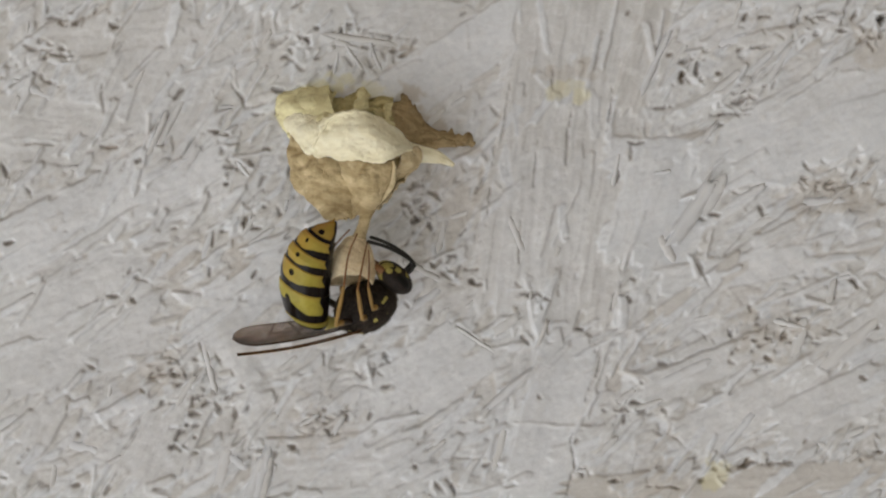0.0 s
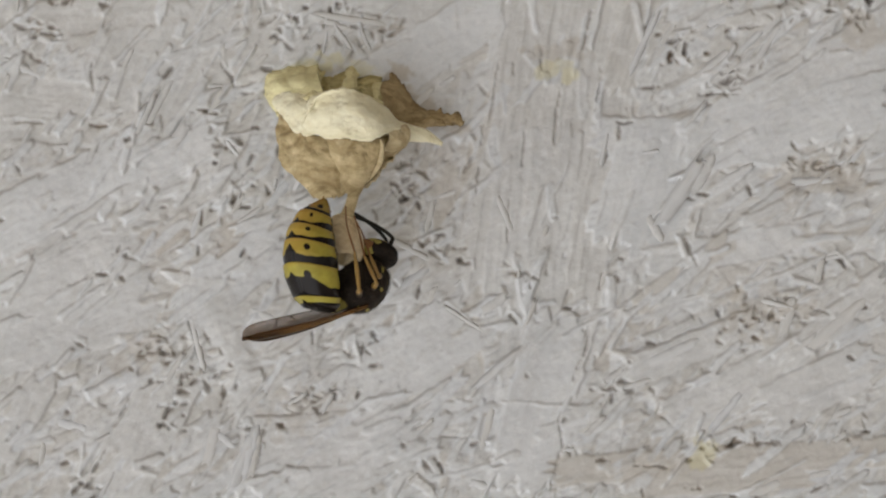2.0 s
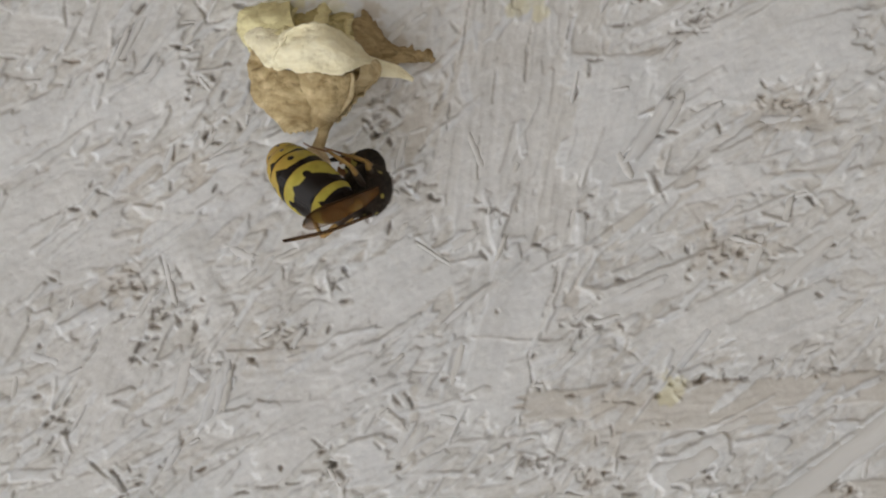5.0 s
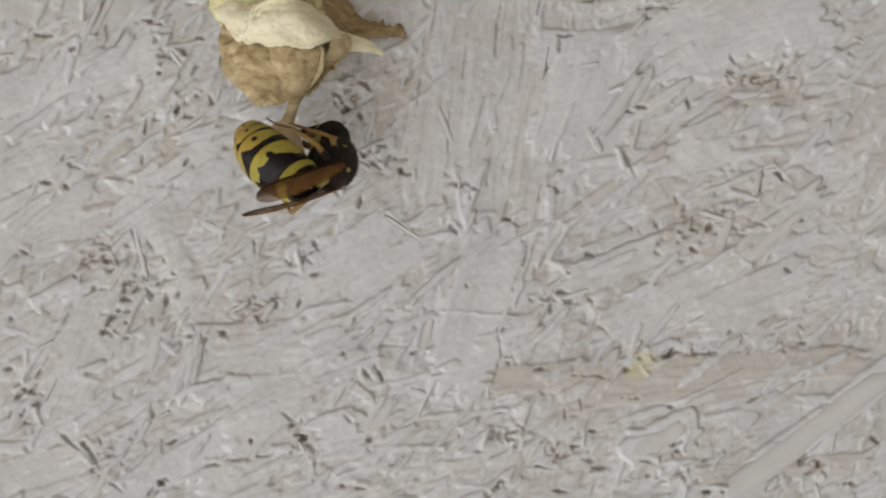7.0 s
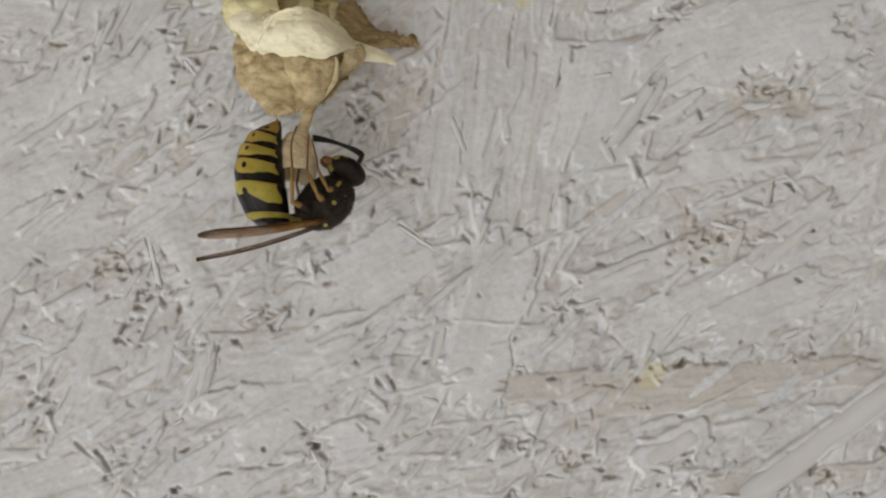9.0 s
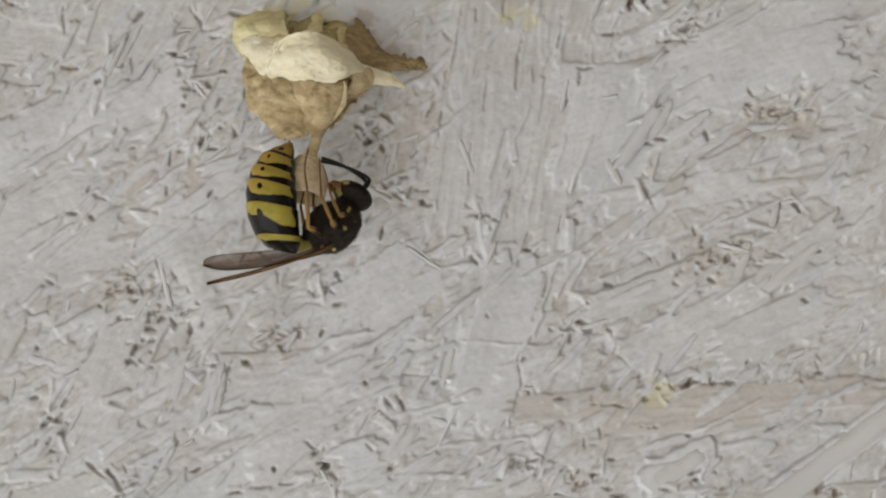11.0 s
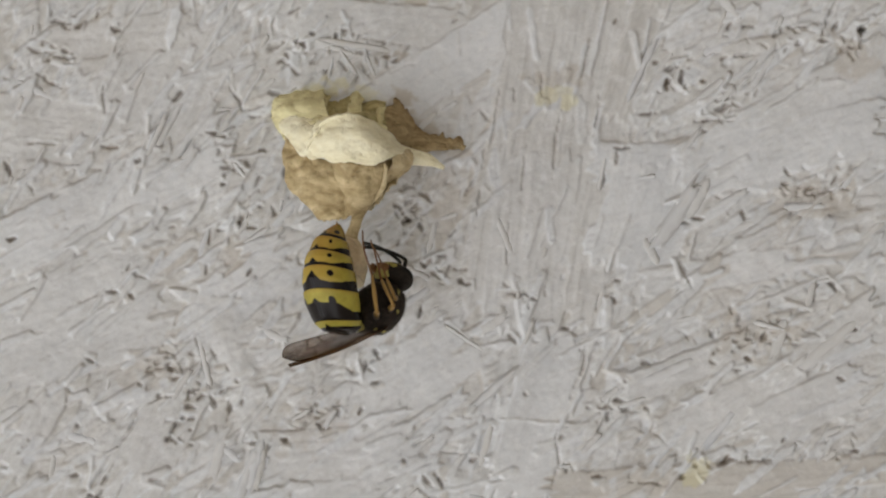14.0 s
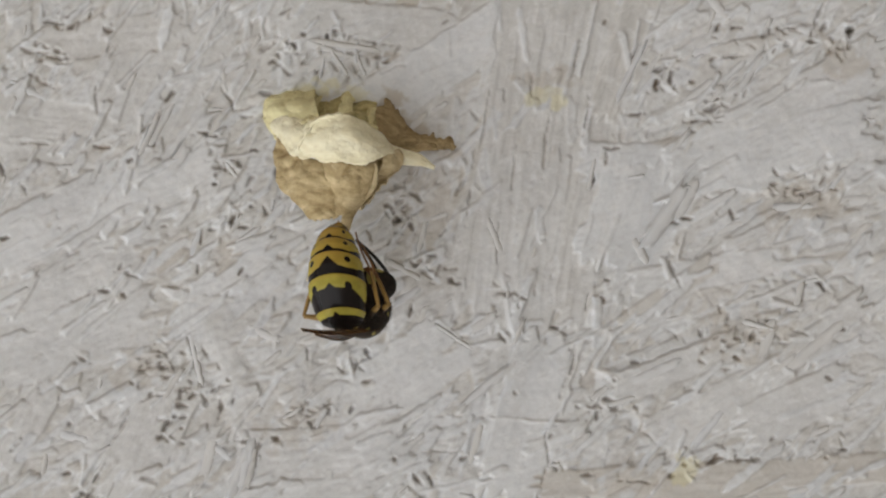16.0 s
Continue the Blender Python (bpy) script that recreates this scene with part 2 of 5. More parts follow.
def strand(x, z, length, width, angle, level=0.0, tilt=0.0, grain=0.05, tone=0.0, tan=0.0, soft=0.2, lying=False, calm=0.0):
    """A flake of wood pressed into the board's face, with ragged ends and grain along it. mm, degrees. lying: level counts from what it lies on."""
    w = window(x, z, length / 2 + width / 2 + 1)
    if RELIEF[w].size == 0:
        return
    u, v = local(x, z, angle, w)
    k = int(rng.integers(1, 1 << 30))
    old = RELIEF[w]
    if lying:
        near = (np.abs(u) < length / 2) & (np.abs(v) < width / 2)
        if not near.any():
            return
        level = level + old[near].mean()
    edge = width / 2 * (1 + 0.05 * lattice(u / 4.1, v * 0 + 0.5, k)) + 0.06 * lattice(u / 0.7, v * 0, k + 1) * (1 - 0.35 * (np.abs(u) / length * 2).clip(0, 1) ** 3) - np.abs(v)
    end = length / 2 + min(0.9, length * 0.16) * lattice(v / 0.4, u * 0, k + 2) + min(0.6, length * 0.1) * lattice(v / 1.7, u * 0, k + 5) - np.abs(u)
    inside = np.clip(np.minimum(edge, end) / soft, 0, 1)
    inside = inside * inside * (3 - 2 * inside)
    h = level + tilt * v / width + 0.09 * lattice(u / 9, v / 3, k + 3)
    h = h + grain * (0.6 * lattice(u / 5, v / 0.5, k + 4) + 0.35 * lattice(u / 2, v / 0.2, k + 6)) + (0.7 - 0.5 * calm) * grain * lattice(u / 1.1, v / 0.8, k + 7)
    RELIEF[w] = old + inside * (h - old)
    TONE[w] += inside * (tone - TONE[w])
    TANNED[w] += inside * (tan - TANNED[w])
    BARE_DARK[w] *= 1 - 0.8 * inside
    CALM[w] += inside * (calm - CALM[w])


def pit(x, z, length, width, angle, depth=0.5, bare=0.95, lip=True):
    """A slot between flakes that the paint has bridged only in part, its shade put into the bare wood's colour, with a
    sliver of wood along it.
    """
    w = window(x, z, length / 2 + 1.2)
    if RELIEF[w].size == 0:
        return
    u, v = local(x, z, angle, w)
    k = int(rng.integers(1, 1 << 30))
    v = v + 0.08 * length * lattice(u / max(length * 0.5, 0.4), u * 0, k)
    half = 0.36 * width * (1 + 0.6 * lattice(u / 0.35, v * 0, k + 1)) * (1 - 0.4 * (np.abs(u) / length * 2).clip(0, 1) ** 2)
    r = np.sqrt(np.abs(u / (length / 2)) ** 3 + (v / np.maximum(half, 0.06)) ** 2)
    r = r + 0.55 * lattice(u / 0.5, v / 0.2, k + 2) + 0.35 * lattice((u + v) / 0.2, (v - u) / 0.2, k + 3)
    m = np.clip((1.25 - r) / 0.9, 0, 1)
    depth = depth * rng.uniform(0.6, 1.15)
    bare = bare * (0.5 if length > 6 * width else 1.0)
    RELIEF[w] -= depth * m * m * (3 - 2 * m)
    BARE_DARK[w] = np.maximum(BARE_DARK[w], bare * rng.uniform(0.65, 1.0) * np.clip((1.15 - r) / 0.5, 0, 1))
    if lip and rng.uniform() < 0.5:
        side = rng.choice([-1, 1])
        a = radians(angle + 90)
        off = side * (0.5 * width + 0.28)
        strand(x + off * math.cos(a), z + off * math.sin(a), length * rng.uniform(0.8, 1.5), rng.uniform(0.35, 0.8), angle + rng.normal(0, 9), rng.uniform(0.05, 0.14), rng.uniform(-0.1, 0.1), 0.04, tone=rng.uniform(0, 0.7), lying=True)


def cluster(x, z, length, width, angle):
    """A patch of small torn holes between splinters."""
    a = radians(angle)
    for _ in range(int(5 + 0.65 * length * width)):
        u, v = rng.normal(0, 0.28) * length, rng.normal(0, 0.28) * width
        size = rng.uniform(0.35, 1.5)
        px, pz = x + u * math.cos(a) - v * math.sin(a), z + u * math.sin(a) + v * math.cos(a)
        run = rng.choice([40, 62, -38, 5]) + rng.normal(0, 14)
        pit(px, pz, size, 0.16 + size * rng.uniform(0.12, 0.30), run, 0.35, rng.uniform(0.35, 0.85), rng.uniform() < 0.45)
        # whitish ridges by the holes: edge highlights put into their tone
        if rng.uniform() < 0.45:
            strand(px + rng.normal(0, 0.5), pz + rng.normal(0, 0.5), size * rng.uniform(1.2, 2.6), rng.uniform(0.2, 0.5), run + rng.normal(0, 25),
                   rng.uniform(0.06, 0.18), rng.uniform(-0.1, 0.1), 0.02, tone=rng.uniform(0.6, 1.2), soft=0.12, lying=True)


def smear(field, x, z, length, width, angle, amount):
    """A stain, and beside the nest also painted shadow, with a ragged outline of its own."""
    w = window(x, z, length)
    u, v = local(x, z, angle, w)
    k = int(rng.integers(1, 1 << 30))
    r = np.sqrt((u / (length / 2)) ** 2 + (v / (width / 2)) ** 2) + 0.7 * lattice(u / 0.8, v / 0.8, k) + 0.3 * lattice(u / 0.25, v / 0.25, k + 1)
    field[w] = np.maximum(field[w], amount * np.clip((1.15 - r) / 0.5, 0, 1))


def random_strands(count, long, wide, spread, level, lying=True, rise=0.1):
    """Flakes strewn over the face; they lie mostly with the board's own drift."""
    for _ in range(count):
        x, z = rng.uniform(X0, X1), rng.uniform(Z0, Z1)
        if CALM[min(NZ - 1, int((z - Z0) / CELL)), min(NX - 1, int((x - X0) / CELL))] > rng.uniform(0, 1):
            continue
        drift = 36 + 16 * lattice(np.array([x / 30]), np.array([z / 30]), 77)[0]
        if 2 < x < 19 and z > -6:
            drift = 80
        elif x < -9 and z > 3:
            drift += 22
        strand(x, z, rng.uniform(*long), rng.uniform(*wide), drift + rng.normal(0, spread), level + rng.uniform(-rise, rise),
               rng.uniform(-0.16, 0.16), rng.uniform(0.02, 0.07), tone=rng.uniform(0, 1), tan=max(0, rng.normal(-0.08, 0.2)),
               soft=rng.uniform(0.16, 0.45), lying=lying)


def lay_flakes():
    random_strands(260, (14, 34), (3, 9), 26, -0.12, False)
    random_strands(620, (3, 11), (0.8, 2.8), 24, 0.03)
    random_strands(1250, (0.9, 4.5), (0.35, 1.2), 26, 0.04)
    strand(-28.84, 4.73, 23.50, 5.50, 27, 0.15, 0.20, 0.03, 0.8, calm=0.9, soft=0.22)
    strand(-33.71, -7.20, 19.00, 9.50, 18, -0.05, -0.06, 0.03, 0.6, calm=0.9, soft=0.22)
    strand(-35.82, 10.62, 13.00, 6.00, -6, -0.06, 0.13, 0.06, 0.3, calm=0.9, soft=0.22)
    strand(-23.96, 15.66, 11.50, 9.50, 66, -0.03, 0.13, 0.07, 0.4, calm=0.9, soft=0.22)
    strand(-28.94, 19.09, 13.00, 3.50, 8, 0.00, 0.13, 0.05, 0.2, calm=0.9, soft=0.22)
    strand(-5.17, 20.49, 15.00, 4.50, -4, 0.03, 0.13, 0.03, 0.4, calm=0.9, soft=0.22)
    strand(0.80, 16.82, 21.00, 5.00, 33, 0.12, 0.13, 0.04, 0.9, calm=0.9, soft=0.22)
    strand(11.48, 13.42, 38.00, 12.50, 82, 0.00, 0.20, 0.09, 0.3, calm=0.9, soft=0.22)
    strand(8.83, 1.02, 16.50, 7.50, 84, 0.06, 0.13, 0.07, 0.5, calm=0.9, soft=0.22)
    strand(18.13, 19.41, 15.00, 3.00, 72, 0.10, 0.26, 0.09, 0.1, calm=0.9, soft=0.22)
    strand(23.16, 8.30, 18.00, 4.00, -2, 0.07, 0.07, 0.03, 0.9, calm=0.9, soft=0.22)
    strand(19.22, 3.56, 10.00, 8.50, 70, 0.03, 0.13, 0.04, 0.9, calm=0.9, soft=0.22)
    strand(22.09, 3.98, 7.50, 1.50, 55, 0.42, 0.0, 0.03, 0.6, calm=0.95, soft=0.14)
    strand(31.55, 13.06, 21.00, 4.75, 30, 0.12, 0.26, 0.04, 0.8, calm=0.9, soft=0.22)
    strand(32.56, 10.34, 16.50, 5.00, 14, 0.14, 0.1, 0.02, 0.9, calm=0.97, soft=0.22)
    strand(35.50, 16.06, 15.00, 3.00, 33, 0.18, 0.20, 0.05, 0.6, calm=0.9, soft=0.22)
    strand(25.70, -1.35, 13.00, 3.00, 10, 0.04, 0.13, 0.05, 0.7, calm=0.9, soft=0.22)
    strand(22.24, -3.35, 9.50, 2.00, 36, 0.07, 0.26, 0.07, 0.2, 0.22, calm=0.9, soft=0.22)
    strand(9.68, -14.58, 16.00, 5.60, 77, 0.19, 0.10, 0.02, 0.8, calm=0.97, soft=0.22)
    strand(13.67, -10.59, 8.00, 0.90, 74, 0.27, -0.1, 0.03, 0.5, calm=0.9, soft=0.25)
    strand(10.43, -14.93, 7.50, 0.30, -2, 0.24, 0.0, 0.02, 0.3, calm=0.9, soft=0.15)
    strand(-2.97, -11.94, 16.50, 6.00, 35, 0.05, 0.13, 0.04, 0.7, calm=0.9, soft=0.22)
    strand(-6.87, -20.39, 13.00, 5.50, 30, 0.05, 0.13, 0.04, 0.7, calm=0.9, soft=0.22)
    strand(23.27, -9.79, 13.00, 3.00, 22, 0.10, 0.20, 0.05, 0.5, calm=0.9, soft=0.22)
    strand(27.26, -13.23, 14.00, 4.00, 28, 0.00, 0.20, 0.06, 0.5, calm=0.9, soft=0.22)
    strand(35.64, -7.23, 11.50, 2.50, 40, 0.20, 0.20, 0.05, 0.5, calm=0.9, soft=0.22)
    strand(34.19, -13.18, 11.00, 4.50, 26, 0.07, 0.13, 0.05, 0.5, calm=0.9, soft=0.22)
    strand(27.30, -19.67, 32.00, 2.80, 4, 0.03, 0.07, 0.06, 0.1, 0.3, calm=0.9, soft=0.22)
    strand(-16.04, -19.95, 6.50, 1.70, 74, 0.28, -0.20, 0.05, 0.3, calm=0.9, soft=0.22)
    strand(-24.72, -17.54, 13.00, 5.50, 62, 0.06, 0.13, 0.05, 0.4, calm=0.9, soft=0.22)
    strand(-17.39, -4.12, 12.00, 4.50, 40, 0.04, 0.13, 0.06, 0.9, calm=0.9, soft=0.22)
    strand(-10.85, -18.43, 10.00, 5.00, 5, 0.06, 0.13, 0.05, 0.5, calm=0.9, soft=0.22)
    strand(5.95, -12.13, 5.50, 0.80, 42, 0.31, 0.00, 0.03, 0.4, calm=0.9, soft=0.22)
    strand(-35.63, -16.62, 9.00, 3.00, 60, 0.10, 0.20, 0.05, 0.4, calm=0.9, soft=0.22)
    strand(19.63, 17.44, 3.50, 1.30, 55, 0.15, 0.13, 0.08, 0.2, calm=0.9, soft=0.22)
    strand(30.02, 19.49, 11.00, 1.50, 12, 0.12, 0.13, 0.06, 0.2, calm=0.9, soft=0.22)
    strand(-17.34, -10.55, 13.00, 4.00, -72, 0.02, 0.06, 0.03, 0.5, calm=0.6, soft=1.6)
    strand(39.53, -24.72, 21.00, 3.10, 38, 0.28, 0.20, 0.05, 0.9, calm=0.9, soft=0.22)
    strand(26.46, -21.42, 15.00, 2.50, 4, 0.00, 0.13, 0.08, 0.1, 0.3, calm=0.9, soft=0.22)
    strand(-11.04, -25.51, 13.00, 4.50, 40, 0.10, 0.13, 0.05, 0.6, calm=0.9, soft=0.22)
    strand(-2.52, -25.88, 5.00, 4.50, 10, 0.10, 0.13, 0.03, 0.9, calm=0.9, soft=0.22)
    strand(-28.02, -29.28, 13.00, 3.00, 18, 0.06, 0.13, 0.06, 0.3, calm=0.9, soft=0.22)
    strand(-17.50, -29.12, 12.00, 3.00, 30, 0.06, 0.13, 0.04, 0.9, calm=0.9, soft=0.22)
    strand(26.03, -25.69, 6.50, 3.00, 30, 0.18, 0.20, 0.04, 0.8, calm=0.9, soft=0.22)
    strand(37.08, -28.27, 15.00, 2.00, 6, 0.03, 0.13, 0.09, 0.1, 0.2, calm=0.9, soft=0.22)
    strand(-16.14, -20.08, 4.50, 1.80, 68, 0.25, 0.13, 0.06, 0.4, calm=0.9, soft=0.22)
    random_strands(1100, (0.6, 2.8), (0.25, 0.8), 30, 0.03, rise=0.08)
    # raised streaks in a paler tone, which paints in their highlights
    for _ in range(760):
        x, z = rng.uniform(X0, X1), rng.uniform(Z0, Z1)
        if CALM[min(NZ - 1, int((z - Z0) / CELL)), min(NX - 1, int((x - X0) / CELL))] > rng.uniform(0.3, 1.6):
            continue
        run = 78 if 2 < x < 19 and z > -6 else 56 if x < -9 and z > 3 else 38
        strand(x, z, rng.uniform(1.6, 6.5), rng.uniform(0.35, 1.2), run + rng.normal(0, 14), rng.uniform(0.07, 0.2), rng.uniform(-0.1, 0.16), 0.03,
               tone=rng.uniform(0.5, 1.2), soft=rng.uniform(0.12, 0.2), lying=True, calm=0.4)
    for _ in range(200):
        x, z = rng.uniform(X0, X1), rng.uniform(Z0, Z1)
        if lattice(np.array([x / 7]), np.array([z / 7]), 91)[0] > 0.05 and CALM[int((z - Z0) / CELL) % NZ, int((x - X0) / CELL) % NX] < 0.3:
            pit(x, z, rng.uniform(0.4, 1.9), rng.uniform(0.2, 0.34), 42 + rng.normal(0, 32), 0.3, 0.75, False)
    pit(-34.86, 15.19, 2.60, 0.45, -25)
    pit(-29.90, 13.64, 2.50, 0.25, -88)
    pit(-33.91, 20.45, 2.00, 0.30, -10)
    pit(-33.39, 17.82, 0.70, 0.40, 0)
    pit(-35.13, 17.66, 0.70, 0.30, 0)
    pit(-23.11, 13.93, 1.10, 0.45, 55)
    pit(-24.19, 11.94, 4.00, 0.25, 62)
    pit(-24.42, 9.46, 0.90, 0.30, 80)
    pit(-26.64, 7.96, 0.70, 0.45, 20)
    pit(-29.27, 9.08, 1.40, 0.50, -10)
    pit(-35.07, 9.24, 3.50, 0.20, -6)
    pit(-25.41, 10.45, 3.00, 0.25, 70)
    pit(-17.76, 13.47, 2.50, 0.30, -70)
    pit(-16.36, 12.09, 1.50, 0.30, 0)
    pit(-14.68, 12.35, 0.40, 0.40, 0)
    pit(-14.05, 14.24, 2.50, 0.35, -20)
    pit(-19.47, 10.49, 1.80, 0.40, -15)
    pit(-18.21, 7.77, 2.00, 0.60, -50)
    pit(-16.73, 7.78, 1.25, 0.35, -60)
    pit(-38.27, 7.14, 2.00, 0.35, -70)
    pit(-36.28, 5.17, 1.50, 0.25, -65)
    pit(-18.94, 6.03, 0.50, 0.40, 0)
    pit(-37.98, 0.70, 1.00, 0.40, 10)
    pit(-32.88, 1.73, 0.60, 0.35, 0)
    pit(-23.37, 2.04, 0.70, 0.30, 0)
    pit(-19.90, 1.32, 2.00, 0.35, 85)
    pit(-16.94, 3.07, 0.70, 0.40, 60)
    pit(-16.19, 2.13, 1.00, 0.30, 5)
    pit(-17.43, 2.57, 1.00, 0.35, 50)
    pit(-15.46, 4.07, 0.50, 0.30, 0)
    pit(-14.22, 3.58, 1.10, 0.30, -75)
    pit(-15.50, 9.03, 0.70, 0.40, 0)
    pit(-13.33, 17.71, 0.70, 0.30, -60)
    pit(-29.35, 6.70, 2.50, 0.20, 70)
    pit(-27.87, 7.70, 2.00, 0.20, 65)
    pit(-8.87, 17.84, 2.25, 0.40, -55)
    pit(-8.12, 16.76, 1.00, 0.25, -60)
    pit(-9.85, 16.75, 1.50, 0.25, 85)
    pit(-8.14, 19.98, 2.00, 0.40, -12)
    pit(-6.39, 18.01, 1.25, 0.25, -5)
    pit(-5.15, 17.27, 1.00, 0.30, -70)
    pit(-2.68, 18.28, 1.10, 0.35, 60)
    pit(-11.11, 19.81, 0.50, 0.30, -40)
    pit(-4.67, 19.26, 3.00, 0.15, -10)
    pit(-6.13, 16.28, 2.00, 0.20, -50)
    pit(1.76, 21.04, 1.25, 0.35, 35)
    pit(-4.16, 17.03, 0.90, 0.25, 80)
    pit(-7.12, 15.53, 1.00, 0.25, 70)
    pit(-11.09, 17.23, 0.70, 0.20, 60)
    pit(-11.85, 18.71, 0.70, 0.25, -60)
    pit(5.05, 10.90, 8.00, 0.20, 85)
    pit(4.34, 5.94, 6.00, 0.20, 82)
    pit(9.73, 15.39, 2.00, 0.20, 88)
    pit(7.26, 14.38, 1.50, 0.20, -85)
    pit(3.35, 5.93, 2.50, 0.20, 55)
    pit(-0.61, 5.16, 1.50, 0.45, -30)
    pit(-2.33, 3.17, 1.30, 0.60, -60)
    pit(-1.08, 2.43, 1.50, 0.35, -50)
    pit(-3.06, 0.94, 0.80, 0.35, 70)
    pit(1.89, 1.96, 0.90, 0.30, 60)
    pit(8.30, 7.45, 4.50, 0.15, 84)
    pit(11.25, 9.95, 5.50, 0.15, 82)
    pit(13.68, 17.90, 4.00, 0.20, 84)
    pit(14.46, 12.45, 3.50, 0.15, 80)
    pit(6.85, 1.50, 4.00, 0.15, 84)
    pit(10.81, 1.52, 0.70, 1.00, 0, 0.2, 0.0)
    pit(21.03, 15.72, 1.30, 0.55, 80)
    pit(22.21, 16.07, 0.80, 0.40, 75)
    pit(19.78, 17.54, 0.60, 0.35, 10)
    pit(24.43, 18.71, 1.00, 0.45, 60)
    pit(27.80, 18.39, 2.25, 0.30, 8)
    pit(31.51, 18.91, 0.50, 0.30, 70)
    pit(26.44, 21.06, 0.70, 0.40, 60)
    pit(38.44, 20.89, 1.00, 0.80, 0, 1.4, 1.0)
    pit(34.98, 19.78, 1.30, 0.40, 0)
    pit(28.32, 15.02, 0.70, 0.40, 0)
    pit(26.83, 14.27, 2.00, 0.40, -40)
    pit(26.09, 14.02, 1.25, 0.30, 40)
    pit(19.16, 12.98, 1.50, 0.40, 0)
    pit(25.11, 12.42, 3.00, 0.20, 0)
    pit(23.64, 10.78, 2.00, 0.25, 50)
    pit(24.37, 11.53, 0.60, 0.30, 0)
    pit(16.95, 9.89, 1.30, 0.30, 0)
    pit(16.51, 8.99, 1.10, 0.30, 85)
    pit(18.54, 16.44, 5.50, 0.25, 68)
    pit(15.24, 7.00, 0.90, 0.30, 85)
    pit(22.45, 3.09, 2.00, 0.40, 3)
    pit(23.93, 3.69, 1.10, 0.25, -5)
    pit(31.83, 8.11, 1.30, 0.30, -50)
    pit(29.30, 16.51, 3.00, 0.20, 55)
    pit(34.07, 6.14, 4.00, 0.25, 2)
    pit(25.40, 5.59, 1.50, 0.20, -15)
    pit(27.89, 4.12, 1.50, 0.25, -60)
    pit(36.05, 7.14, 1.25, 0.30, 50)
    pit(16.13, 21.38, 0.70, 0.30, 60)
    pit(32.49, 21.00, 2.50, 0.20, 10)
    pit(37.46, 19.54, 3.00, 0.35, -50)
    pit(28.03, 20.97, 1.50, 0.25, -10)
    pit(26.07, 17.98, 0.60, 0.25, 30)
    pit(24.10, 15.98, 0.50, 0.25, 0)
    pit(-26.31, -2.54, 2.50, 0.40, -12)
    pit(-27.31, -1.70, 0.70, 0.25, 60)
    pit(-28.78, -3.94, 1.10, 0.45, -5)
    pit(-30.76, -4.20, 4.50, 0.20, 22)
    pit(-26.95, -4.18, 0.60, 0.35, -40)
    pit(-20.57, -9.58, 4.50, 0.35, -75)
    pit(-19.55, -13.54, 1.75, 0.35, -60)
    pit(-18.21, -14.27, 2.00, 0.35, 85)
    pit(-18.33, -10.56, 1.00, 0.30, -50)
    pit(-25.26, -11.00, 1.00, 0.45, 25)
    pit(-23.38, -10.84, 1.25, 0.35, -45)
    pit(-23.79, -9.61, 0.70, 0.40, 0)
    pit(-26.00, -12.10, 1.00, 0.25, -60)
    pit(-22.18, -13.06, 0.50, 0.50, 0)
    pit(-24.01, -13.47, 3.00, 0.15, 3)
    pit(-30.72, -10.15, 1.40, 0.25, -25)
    pit(-22.75, -16.04, 3.50, 0.25, 60)
    pit(-21.50, -17.52, 0.50, 0.40, 0)
    pit(-27.21, -16.07, 4.00, 0.20, 60)
    pit(-21.51, -16.28, 0.30, 0.30, 0)
    pit(-36.36, -17.61, 2.50, 0.30, 55)
    pit(-12.84, -16.96, 1.10, 0.50, 0)
    pit(-14.86, -18.71, 4.00, 0.30, 75)
    pit(-24.70, -20.90, 1.50, 0.30, -5)
    pit(-31.88, -20.56, 1.00, 0.30, 0)
    pit(-20.38, -1.66, 1.00, 0.25, 80)
    pit(-16.41, -1.88, 0.80, 0.35, 60)
    pit(-31.67, -16.10, 0.30, 0.40, 0)
    pit(-32.68, -13.63, 1.50, 0.20, 80)
    pit(-19.33, -9.58, 1.50, 0.25, -70)
    pit(-15.81, -17.23, 1.50, 0.30, 0)
    pit(-16.83, -13.52, 0.70, 0.25, 80)
    pit(-10.63, -14.22, 0.70, 0.45, 80)
    pit(-8.40, -13.86, 0.70, 0.40, 0)
    pit(-6.17, -14.19, 0.80, 0.40, 70)
    pit(-9.88, -15.70, 0.70, 0.30, -60)
    pit(-11.61, -15.47, 0.70, 0.40, 30)
    pit(-4.97, -8.84, 0.90, 0.35, -15)
    pit(-5.70, -10.23, 0.90, 0.30, 70)
    pit(-10.17, -9.52, 2.00, 0.20, -85)
    pit(2.45, -7.20, 4.00, 0.15, -32)
    pit(-0.07, -1.52, 3.00, 0.30, -30)
    pit(2.91, -2.49, 1.50, 0.35, -20)
    pit(-3.02, -4.51, 0.80, 0.40, -50)
    pit(8.87, -3.69, 1.50, 0.30, -30)
    pit(12.10, -6.54, 0.90, 0.25, 0)
    pit(10.35, -3.19, 1.20, 0.30, 85)
    pit(7.40, -7.42, 1.25, 0.30, -50)
    pit(8.68, -12.36, 0.50, 0.20, -60)
    pit(1.53, -18.10, 5.50, 0.30, -3, 0.3, 0.3)
    pit(4.01, -18.34, 0.60, 0.30, 0)
    pit(1.05, -20.34, 1.80, 0.35, -55)
    pit(-2.18, -18.62, 0.40, 0.30, 0)
    pit(11.92, -16.30, 0.60, 0.30, 50)
